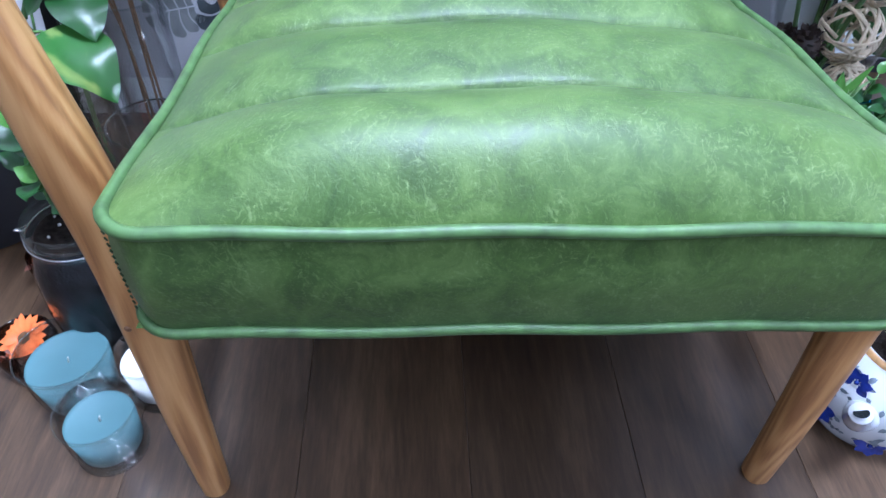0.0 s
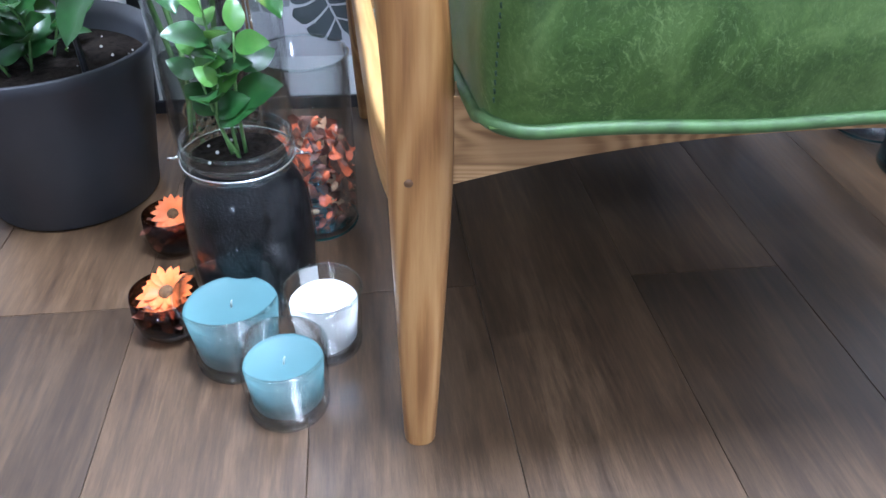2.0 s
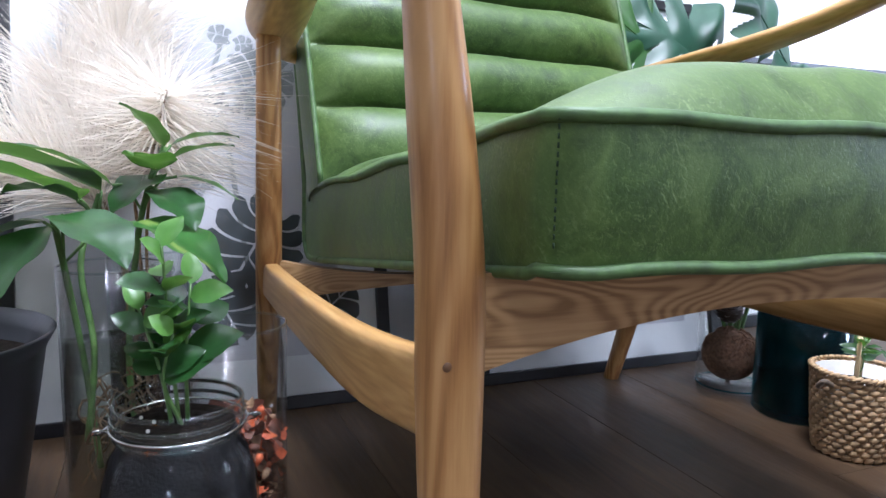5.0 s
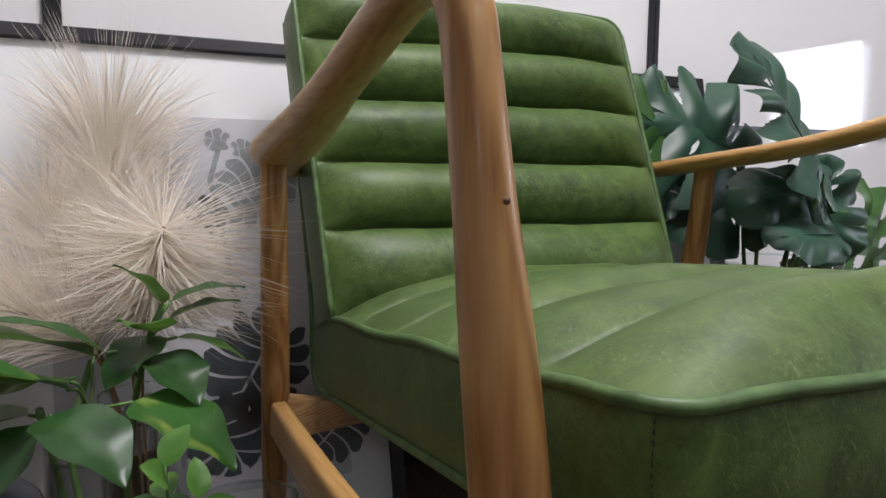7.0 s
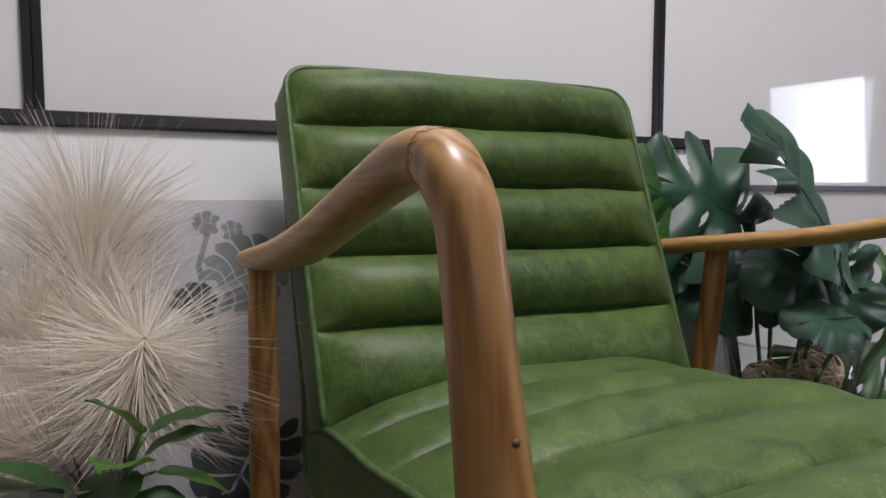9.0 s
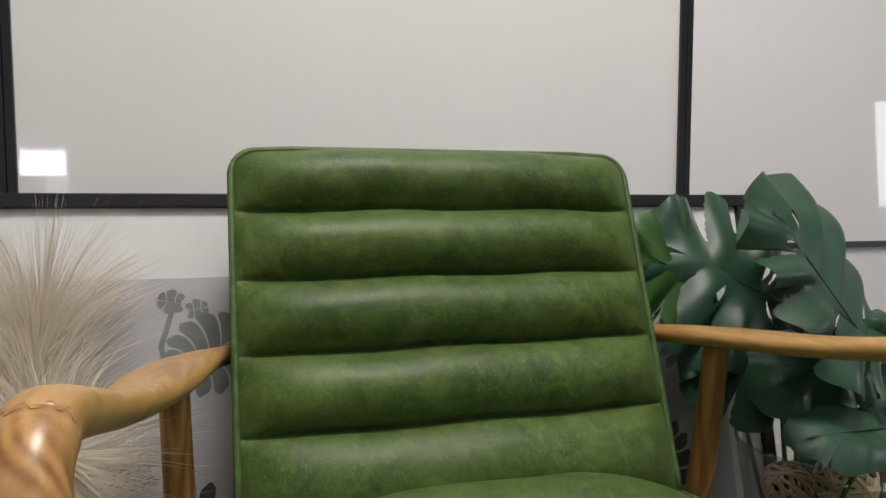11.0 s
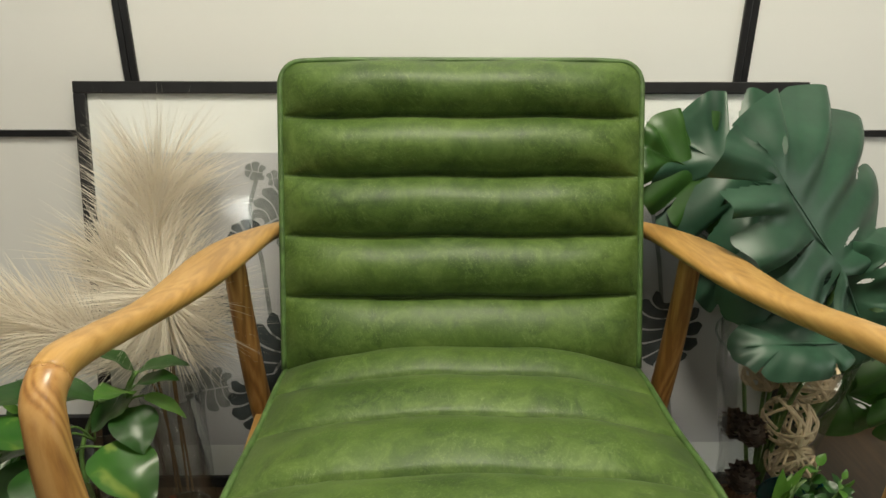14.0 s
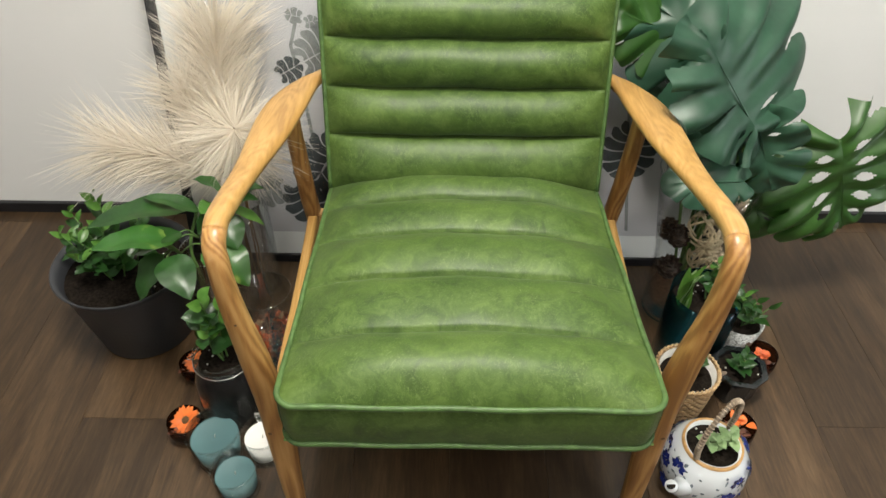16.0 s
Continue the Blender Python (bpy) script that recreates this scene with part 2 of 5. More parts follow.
CHIP_RED = plain("orange_chip", (0.62, 0.13, 0.04), 0.6, vary=0.4, scale=50)
CHIP_BROWN = plain("brown_chip", (0.16, 0.06, 0.035), 0.65, vary=0.5, scale=50)
CHIP_TAN = plain("tan_chip", (0.52, 0.33, 0.19), 0.65, vary=0.3, scale=50)
PAMPAS = plain("cream_bristle", (0.80, 0.745, 0.66), 0.7, vary=0.06, scale=25, relief=0.0)
PAMPAS_STEM = plain("brown_stem", (0.20, 0.12, 0.055), 0.7, vary=0.4, scale=300)
pt = PAMPAS.node_tree
pb, tl, pm = pt.nodes["Principled BSDF"], pt.nodes.new("ShaderNodeBsdfTranslucent"), pt.nodes.new("ShaderNodeMixShader")
tl.inputs["Color"].default_value, pm.inputs["Fac"].default_value = (0.90, 0.85, 0.77, 1), 0.5
pt.links.new(pb.outputs[0], pm.inputs[1])
pt.links.new(tl.outputs[0], pm.inputs[2])
pt.links.new(pm.outputs[0], pt.nodes["Material Output"].inputs["Surface"])
LEAF = leaf_material("green_leaf", (0.010, 0.042, 0.009), (0.031, 0.098, 0.021))
LEAF_LIGHT = leaf_material("young_leaf", (0.05, 0.15, 0.022), (0.115, 0.25, 0.045))
LEAF_PALE = leaf_material("pale_leaf", (0.17, 0.30, 0.12), (0.36, 0.48, 0.25), 0.5)
POTHOS = variegated_material()
MONSTERA = leaf_material("silk_monstera", (0.012, 0.043, 0.025), (0.030, 0.086, 0.050), 0.44, 9, 0.03)
MONSTERA_BRIGHT = leaf_material("bright_monstera", (0.018, 0.064, 0.011), (0.040, 0.112, 0.020), 0.42, 9, 0.08)
STEM = plain("green_stem", (0.10, 0.19, 0.05), 0.5, vary=0.3, scale=80)
ROOT = plain("brown_root", (0.16, 0.10, 0.05), 0.7, vary=0.4, scale=90)
RATTAN = plain("cream_rattan", (0.66, 0.53, 0.36), 0.6, vary=0.2, scale=80)
STRAW = plain("woven_straw", (0.46, 0.31, 0.16), 0.65, vary=0.35, scale=70)
CONE = plain("dark_pine_cone", (0.045, 0.028, 0.02), 0.6, vary=0.5, scale=60)
COIR = plain("brown_coir", (0.19, 0.10, 0.055), 0.85, vary=0.5, scale=200, relief=0.8)
PORCELAIN = plain("white_porcelain", (0.62, 0.65, 0.68), 0.12, vary=0.04, scale=15, relief=0.0, coat=0.4)
COBALT = plain("cobalt_glaze", (0.02, 0.035, 0.22), 0.15, vary=0.5, scale=90, relief=0.0, coat=0.4)
INK_GREY = plain("grey_glaze", (0.16, 0.19, 0.22), 0.2, vary=0.4, scale=90, relief=0.0)
GILT = plain("tan_glaze_rim", (0.45, 0.26, 0.10), 0.3, vary=0.3, scale=80)
SPECKLE = plain("speckled_ceramic", (0.42, 0.43, 0.43), 0.5, vary=0.75, scale=230)
BLACK_GLAZE = plain("black_glaze", (0.010, 0.012, 0.014), 0.12, vary=0.2, coat=0.5)
LINER = plain("white_liner", (0.52, 0.50, 0.47), 0.6)
BAMBOO = plain("bamboo_stick", (0.62, 0.50, 0.28), 0.5)
WINDING = plain("pale_cane", (0.34, 0.27, 0.20), 0.55, vary=0.4, scale=150)
WRAP = plain("wound_cane", (0.16, 0.12, 0.085), 0.55, vary=0.4, scale=120)
CARD = plain("white_tag", (0.75, 0.74, 0.70), 0.7)
PENCIL = plain("black_pencil", (0.015, 0.015, 0.017), 0.3)
PENCIL_WOOD = plain("pencil_point", (0.55, 0.36, 0.19), 0.6)
GLOW, gt, gb = nodes_of("lit_diffuser")
gb.inputs["Emission Color"].default_value, gb.inputs["Emission Strength"].default_value = (1.0, 0.95, 0.86, 1), 6.0
DAY, gt, gb = nodes_of("daylight_beyond")
gb.inputs["Emission Color"].default_value, gb.inputs["Emission Strength"].default_value = (0.93, 0.97, 1.0, 1), 4.0


# ---- mesh helpers ----
def part(name, bm, material, parent=None, label="", smooth=True, m=None):
    me = bpy.data.meshes.new(name)
    bmesh.ops.recalc_face_normals(bm, faces=bm.faces)
    bm.to_mesh(me)
    bm.free()
    for p in me.polygons:
        p.use_smooth = smooth
    me.materials.append(material)
    ob = new(name, me)
    if m is not None:
        ob.matrix_basis = m
    if parent is not None:
        ob.parent = parent
    if label:
        ob["label"] = label
    return ob


def thing(name, label, category, group="", at=(0, 0, 0), turn=0, kind=""):
    ob = new(name)
    ob.matrix_basis = pose(*at, 0, 0, turn)
    ob.empty_display_size = 0.03
    return tagged(ob, label, category, group, kind)


def box(bm, lo, hi, bevel=0.0):
    lo, hi = Vector(lo), Vector(hi)
    r = bmesh.ops.create_cube(bm, size=1, matrix=Matrix.Translation((lo + hi) / 2) @ Matrix.Diagonal((*(hi - lo), 1)))
    if bevel:
        es = list({e for v in r["verts"] for e in v.link_edges})
        bmesh.ops.bevel(bm, geom=es, offset=bevel, segments=2, profile=0.5, affect="EDGES")
    return bm


def boxed(lo, hi, bevel=0.0):
    return box(bmesh.new(), lo, hi, bevel)


def lathe(profile, n=48, bm=None, centre=(0, 0), wobble=0.0):
    """Turn (radius, height) points round the z axis; zero radius closes it."""
    bm = bm or bmesh.new()
    rings = []
    for r, z in profile:
        if r < 1e-6:
            rings.append([bm.verts.new((centre[0], centre[1], z))])
        else:
            rings.append([bm.verts.new((centre[0] + r * math.cos(2 * math.pi * k / n), centre[1] + r * math.sin(2 * math.pi * k / n), z + wobble * math.sin(5.1 * k))) for k in range(n)])
    for a, b in zip(rings, rings[1:]):
        for k in range(n):
            q = [a[k % len(a)], a[(k + 1) % len(a)], b[(k + 1) % len(b)], b[k % len(b)]]
            q = list(dict.fromkeys(q))
            if len(q) > 2:
                bm.faces.new(q)
    return bm


def spline(pts, n):
    """Catmull-Rom through rows of numbers, n steps a stretch."""
    p = [np.array(q, float) for q in pts]
    p = [2 * p[0] - p[1], *p, 2 * p[-1] - p[-2]]
    out = []
    for i in range(1, len(p) - 2):
        for k in range(n):
            t = k / n
            out.append(0.5 * (2 * p[i] + (p[i + 1] - p[i - 1]) * t + (2 * p[i - 1] - 5 * p[i] + 4 * p[i + 1] - p[i + 2]) * t * t + (3 * p[i] - p[i - 1] - 3 * p[i + 1] + p[i + 2]) * t ** 3))
    out.append(p[-2])
    return out


def sweep(rows, n=12, bm=None, side=(1, 0, 0), power=2.0, closed=False, before=None, after=None):
    """Rows of x, y, z, half-width, half-height along a line; side: the width's direction. power above 2 squares the section."""
    bm = bm or bmesh.new()
    rings = []
    for i, r in enumerate(rows):
        a, b = rows[i - 1 if closed else max(i - 1, 0)], rows[(i + 1) % len(rows) if closed else min(i + 1, len(rows) - 1)]
        if i == 0 and before is not None:
            a = before
        if i == len(rows) - 1 and after is not None:
            b = after
        d = Vector(b[:3]) - Vector(a[:3])
        d.normalize()
        s = Vector(side)
        s = s - d * s.dot(d)
        if s.length < 1e-4:
            s = d.orthogonal()
        s.normalize()
        u = d.cross(s)
        ring = []
        for k in range(n):
            c, w = math.cos(2 * math.pi * k / n), math.sin(2 * math.pi * k / n)
            c = math.copysign(abs(c) ** (2 / power), c)
            w = math.copysign(abs(w) ** (2 / power), w)
            ring.append(bm.verts.new(Vector(r[:3]) + s * (r[3] * c) + u * (r[4] * w)))
        rings.append(ring)
    for a, b in zip(rings, rings[1:] + ([rings[0]] if closed else [])):
        for k in range(n):
            bm.faces.new((a[k], a[(k + 1) % n], b[(k + 1) % n], b[k]))
    if not closed:
        bm.faces.new(rings[0])
        bm.faces.new(rings[-1][::-1])
    return bm


def tube(pts, r, n=8, bm=None, closed=False):
    return sweep([(*p[:3], r, r) for p in pts], n, bm, (0.31, 0.2, 0.93), 2.0, closed)


def surface(f, nu, nv, bm=None):
    bm = bm or bmesh.new()
    g = [[bm.verts.new(f(i / nu, j / nv)) for i in range(nu + 1)] for j in range(nv + 1)]
    for j in range(nv):
        for i in range(nu):
            bm.faces.new((g[j][i], g[j][i + 1], g[j + 1][i + 1], g[j + 1][i]))
    return bm


def blade(bm, base, tip, width, up=(0, 0, 1), droop=0.12, fold=0.2, n=8, m=4, wave=0.0, point=0.8):
    """One leaf from base to tip: an oval pointed sheet, folded along the midrib and arched."""
    base, tip, up = Vector(base), Vector(tip), Vector(up)
    d = tip - base
    length = d.length
    d.normalize()
    s = d.cross(up)
    if s.length < 1e-3:
        s = d.orthogonal()
    s.normalize()
    nrm = s.cross(d)

    def f(i, j):
        w = width * 0.5 * (math.sin(math.pi * min(1, j ** point)) ** 0.8 if 0 < j < 1 else 0.0)
        x = (2 * i - 1) * w
        h = droop * length * 4 * j * (1 - j) * 0.5 + fold * abs(x) + wave * width * math.sin(j * 14 + (3 if i > 0.5 else 0)) * abs(2 * i - 1)
        return base + d * (j * length) + s * x + nrm * h
    return surface(f, m, n, bm)


rnd = random.Random(7)


# ---- room ----
WALL_Y = 1.60
X0, X1, Y0, Z1 = -3.0, 3.0, -3.0, 2.7
floor = thing("floor", "dark brown wood-look planks, satin, worn in places", "floor", kind="structure")
part("underlay", boxed((X0, Y0, -0.05), (X1, 1.75, -0.004)), SUBFLOOR, floor, smooth=False)
ceiling = part("ceiling", boxed((X0, Y0, Z1), (X1, 1.75, Z1 + 0.1)), WALL, smooth=False)
tagged(ceiling, "plain white ceiling", "ceiling", kind="structure")
wall_north = thing("wall_north", "white gloss wall panels divided by black trims", "wall", kind="structure")
part("wall_core", boxed((X0, WALL_Y + 0.012, 0), (X1, 1.75, Z1)), WALL, wall_north, smooth=False)
RAIL_Z = 0.655
MULL = (-1.665, -0.585, 0.515, 1.6)
edges = (X0, *MULL, X1)
for a, b in zip(edges, edges[1:]):
    part("panel", boxed((a + 0.001, WALL_Y, RAIL_Z + 0.006), (b - 0.001, WALL_Y + 0.011, Z1)), PANEL, wall_north, smooth=False)
part("panel", boxed((X0, WALL_Y, 0.03), (X1, WALL_Y + 0.011, RAIL_Z - 0.006)), PANEL, wall_north, smooth=False)
part("trim", boxed((X0, WALL_Y - 0.006, RAIL_Z - 0.006), (X1, WALL_Y + 0.011, RAIL_Z + 0.006)), BLACK, wall_north, smooth=False)
for x in MULL:
    for k in (-1, 1):
        part("trim", boxed((x + k * 0.0065 - 0.006, WALL_Y - 0.008, RAIL_Z + 0.006), (x + k * 0.0065 + 0.006, WALL_Y - 0.001, Z1), 0.001), BLACK, wall_north, smooth=False)
baseboard = part("baseboard", boxed((X0, WALL_Y - 0.012, 0), (X1, WALL_Y + 0.011, 0.032), 0.002), BLACK, smooth=False)
tagged(baseboard, "low black skirting along the white wall", "baseboard", kind="structure")


def wall_with_window(name, along, at, lo, hi, w0, w1, z0, z1, paint):
    """A wall across one axis with a real opening, a frame, a pane and daylight behind."""
    ob = thing(name, "plain painted wall, unseen but for its mirrored bright window", "wall", kind="structure")

    def slab(a, b, c, d, t0=0.0, t1=0.12, mat=paint, nm="wall_piece", owner=ob):
        s = 1 if at > 0 else -1
        p, q = sorted((at + s * t0, at + s * t1))
        l, h = ((p, a, c), (q, b, d)) if along == "y" else ((a, p, c), (b, q, d))
        return part(nm, boxed(l, h), mat, owner, smooth=False)
    slab(lo, w0, 0, Z1)
    slab(w1, hi, 0, Z1)
    slab(w0, w1, 0, z0)
    slab(w0, w1, z1, Z1)
    win = thing("window_1" if along == "y" else "window_2", "white-framed window full of daylight", "window", kind="structure")
    for a, b, c, d in ((w0, w0 + 0.05, z0, z1), (w1 - 0.05, w1, z0, z1), (w0 + 0.05, w1 - 0.05, z0, z0 + 0.05), (w0 + 0.05, w1 - 0.05, z1 - 0.05, z1)):
        slab(a, b, c, d, 0.03, 0.09, WALL, "window_frame", win)
    slab(w0, w1, z0, z1, 0.13, 0.14, DAY, "daylight", win)
    return ob


wall_with_window("wall_east", "y", X1, Y0, 1.75, -0.20, 0.38, 0.66, 1.29, ROOM)
wall_south = wall_with_window("wall_south", "x", Y0, X0, X1, -1.98, -1.53, 0.71, 1.20, ROOM)
# Added slab over the window's lower left, so its reflection is L-shaped.
part("wall_piece", boxed((-1.98, Y0 - 0.025, 0.71), (-1.745, Y0 - 0.001, 0.93)), ROOM, wall_south, smooth=False)
tagged(part("wall_west", boxed((X0 - 0.1, Y0, 0), (X0, 1.75, Z1)), ROOM, smooth=False), "unseen plain grey painted wall", "wall", kind="structure")
for lx, ly, watts in LIGHTS:
    cl = thing("unseen_ceiling_light", "unseen square white ceiling light panel, lit, added to light the room", "ceiling light", "ceiling lights", (lx, ly, Z1))
    part("frame", boxed((-0.32, -0.32, -0.03), (0.32, 0.32, 0), 0.004), LINER, cl, smooth=False)
    part("diffuser", boxed((-0.3, -0.3, -0.034), (0.3, 0.3, -0.031)), GLOW, cl, smooth=False)


# ---- leaning pictures ----
def monstera_print(bm, cx, cz, r, turn, lobes=6, y=0.0):
    """A flat stencil leaf: curved lobes that fill a heart outline, clear lines between them and along the midrib."""
    c, s = math.cos(turn), math.sin(turn)

    def at(p):
        return bm.verts.new((cx + r * (p.x * c - p.y * s), y, cz + r * (p.x * s + p.y * c)))

    def rim(f):
        th = radians(158 * (1 - f))
        rho = 0.86 + 0.16 * math.cos(th)
        return Vector((math.sin(th) * rho * 0.88, math.cos(th) * rho))

    for side in (-1, 1):
        for k in range(lobes):
            f0, f1 = (k + 0.07) / lobes, (k + 0.93) / lobes
            ins, outs = [], []
            for q in range(9):
                t = q / 8
                pinch = 0.5 * (1 - math.sqrt(max(0, 1 - ((t - 0.72) / 0.28) ** 2))) * 0.86 if t > 0.72 else 0.0
                pair = []
                for f in (f0 + (f1 - f0) * pinch, f1 - (f1 - f0) * pinch):
                    root = Vector((0.022, -0.42 + 1.30 * f ** 1.15))
                    end = rim(f)
                    ctrl = root.lerp(end, 0.5) + Vector((0.10, 0.10 + 0.16 * (1 - f)))
                    p = root * (1 - t) ** 2 + ctrl * (2 * t * (1 - t)) + end * t * t
                    pair.append(at(Vector((side * max(0.02, p.x), p.y))))
                ins.append(pair[0])
                outs.append(pair[1])
            for i in range(8):
                bm.faces.new((ins[i], ins[i + 1], outs[i + 1], outs[i]))


def leaning_picture(x0, x1, label, plants):
    """A framed print that stands on the floor and leans back on the wall."""
    w, h = x1 - x0, 0.772
    ob = thing("picture_frame", label, "picture frame", "pictures against the wall", (x0, 1.405, 0.0))
    lean = math.degrees(math.atan2(0.165, 0.75))
    ob.matrix_basis = pose(x0, 1.402, 0.0, -lean, 0, 0)
    fw, d = 0.021, 0.018
    for a, b, c, e in ((0, w, 0, fw), (0, w, h - fw, h), (0, fw, fw, h - fw), (w - fw, w, fw, h - fw)):
        part("frame_bar", boxed((a, 0, c), (b, d, e), 0.002), BLACK, ob, smooth=False)
    part("mat_board", boxed((fw, 0.010, fw), (w - fw, 0.014, h - fw)), MAT_BOARD, ob, smooth=False)
    part("print", boxed((0.085, 0.0085, 0.085), (w - 0.085, 0.0098, h - 0.125)), PAPER, ob, smooth=False)
    for mat, rows in plants:
        for cx, cz, r, turn, lobes in rows:
            bm = bmesh.new()
            monstera_print(bm, cx, cz, r, radians(turn), lobes, 0.008)
            tagged(part("printed_leaf", bm, mat, ob, smooth=False), kind="stuff")
    bm = bmesh.new()
    for mat, pts in ((INK_PALE, ((0.36, 0.10), (0.335, 0.3), (0.318, 0.45), (0.30, 0.55), (0.318, 0.61))),):
        for (ax, az), (bx, bz) in zip(pts, pts[1:]):
            q = [bm.verts.new(p) for p in ((ax - 0.004, 0.0082, az), (ax + 0.004, 0.0082, az), (bx + 0.004, 0.0082, bz), (bx - 0.004, 0.0082, bz))]
            bm.faces.new(q)
    part("printed_stem", bm, INK_PALE, ob, smooth=False)
    pane = part("glass_pane", boxed((fw, 0.004, fw), (w - fw, 0.006, h - fw)), PANE, ob, smooth=False)
    pane.visible_shadow = False
    return ob


leaning_picture(-0.680, -0.105, "black-framed botanical leaf print leaning on the wall",
                ((INK, ((0.365, 0.283, 0.103, 148, 6), (0.297, 0.185, 0.078, 205, 5), (0.285, 0.492, 0.040, -60, 4), (0.46, 0.15, 0.07, -50, 5))), (INK_PALE, ((0.355, 0.530, 0.078, -62, 6), (0.265, 0.36, 0.045, 60, 4), (0.318, 0.612, 0.024, 80, 3), (0.345, 0.600, 0.020, -80, 3), (0.22, 0.2, 0.06, 100, 5)))))
leaning_picture(0.06, 0.630, "black-framed grey leaf print leaning on the wall",
                ((INK, ((0.34, 0.33, 0.09, 170, 6), (0.2, 0.45, 0.08, 40, 5))), (INK_PALE, ((0.42, 0.5, 0.08, -25, 6), (0.18, 0.24, 0.07, 60, 5)))))


# ---- armchair ----
chair = thing("armchair", "green leather armchair with channelled cushions and honey wooden frame", "armchair")
SEAT_Y0, SEAT_Y1, SEAT_Z0, SEAT_Z1, HALF = 0.662, 1.24, 0.438, 0.368, 0.268
SEAMS = (0.0, 0.215, 0.437, 0.655, 0.842, 1.0)
BACK_A, BACK_B = Vector((0, 1.234, 0.372)), Vector((0, 1.408, 0.807))
BACK_SEAMS = (0.0, 0.235, 0.432, 0.627, 0.818, 1.0)
CORNER = 0.028


def groove(v, seams, width):
    return sum(math.exp(-((v - s) / width) ** 2) for s in seams[1:-1])


def pucker(u, v, seams, length, seed):
    """Small gathers where the leather is drawn into the sewn lines."""
    d = min(abs(v - s) for s in seams[1:-1]) * length
    return 0.0022 * math.exp(-d / 0.014) * noise.noise((u * 15, seed + 3.1 * round(v * 9), v * 14)) + 0.0016 * noise.noise((u * 5, v * 11, seed))


def puff(v, seams, power=0.55):
    for a, b in zip(seams, seams[1:]):
        if a <= v <= b:
            return math.sin(math.pi * (v - a) / (b - a)) ** power if a < v < b else 0.0
    return 0.0


def seat_half(y):
    d = y - SEAT_Y0
    return HALF - (CORNER - math.sqrt(max(0, CORNER ** 2 - (CORNER - d) ** 2)) if d < CORNER else 0)


def seat_edge_z(v):
    return SEAT_Z0 + (SEAT_Z1 - SEAT_Z0) * v + 0.0025 * math.sin(v * math.pi * 5)


def seat_point(i, j):
    u, v = 2 * i - 1, j
    u = math.copysign(1 - (1 - abs(u)) ** 1.35, u)
    y = SEAT_Y0 + (SEAT_Y1 - SEAT_Y0) * v
    e = 1 - abs(u) ** 5
    front = 1 - (1 - min(1, v / 0.11)) ** 2.2
    z = seat_edge_z(v) + 0.031 * (1 - abs(u) ** 2.4) * front + (0.022 * puff(v, SEAMS, 0.7) - 0.005 * groove(v, SEAMS, 0.007)) * e
    return Vector((u * seat_half(y), y, z + 0.0015 * math.sin(9 * u + 4 * v) + e * front * pucker(u, v, SEAMS, SEAT_Y1 - SEAT_Y0, 2.7)))


part("seat_cushion", surface(seat_point, 110, 220), LEATHER, chair, "green leather seat with sewn channels")

along = (BACK_B - BACK_A)
NORMAL = Vector((0, -along.z, along.y)).normalized()


def back_half(w):
    half = 0.270 + 0.006 * w
    d = (1 - w) * along.length
    return half - (0.032 - math.sqrt(max(0, 0.032 ** 2 - (0.032 - d) ** 2)) if d < 0.032 else 0)


def back_point(i, j):
    u, w = 2 * i - 1, j
    u = math.copysign(1 - (1 - abs(u)) ** 1.35, u)
    e = 1 - abs(u) ** 7
    h = (0.037 * puff(w, BACK_SEAMS, 0.60) - 0.007 * groove(w, BACK_SEAMS, 0.007)) * e + 0.006 * (1 - u * u) + e * pucker(u, w, BACK_SEAMS, 0.47, 9.2)
    p = BACK_A + along * w + NORMAL * h
    return Vector((u * back_half(w), p.y, p.z + 0.0012 * math.sin(8 * u + 5 * w)))


part("back_cushion", surface(back_point, 110, 200), LEATHER, chair, "green leather back with five sewn channels")


def bottom_z(v):
    return 0.348 + (0.2684 - 0.348) * v


def seat_outline(zf, out=0.0, n=14):
    """Round the seat from the left rear along the front to the right rear."""
    pts = []
    for k in range(n + 1):
        v = 1 - k / n * (1 - CORNER / (SEAT_Y1 - SEAT_Y0))
        y = SEAT_Y0 + (SEAT_Y1 - SEAT_Y0) * v
        pts.append((-HALF - out, y, zf(v)))
    for k in range(1, 6):
        a = math.pi / 2 * k / 6
        pts.append((-HALF - out + (CORNER + out) * (1 - math.cos(a)), SEAT_Y0 - out + (CORNER + out) * (1 - math.sin(a)), zf(0)))
    front = [(-HALF + CORNER + (2 * HALF - 2 * CORNER) * k / 20, SEAT_Y0 - out, zf(0) + 0.0013 * math.sin(k * 0.9)) for k in range(21)]
    mirror = [(-x, y, z) for x, y, z in pts[::-1]]
    return pts + front + mirror


bl = [(-back_half(w) - 0.001, *(BACK_A + along * w + NORMAL * 0.001)[1:]) for w in [k / 24 * 0.93 for k in range(25)]]
arc = [(-0.276 + 0.032 * (1 - math.cos(a)), *(BACK_A + along * (1 - (0.032 - 0.032 * math.sin(a)) / along.length))[1:]) for a in [math.pi / 2 * k / 6 for k in range(1, 7)]]
half_line = bl + arc
top_line = [(-0.24 + 0.48 * k / 12, BACK_B.y, BACK_B.z + 0.002) for k in range(1, 12)]
back_line = half_line + top_line + [(-x, y, z) for x, y, z in half_line[::-1]]
THICK = 0.082


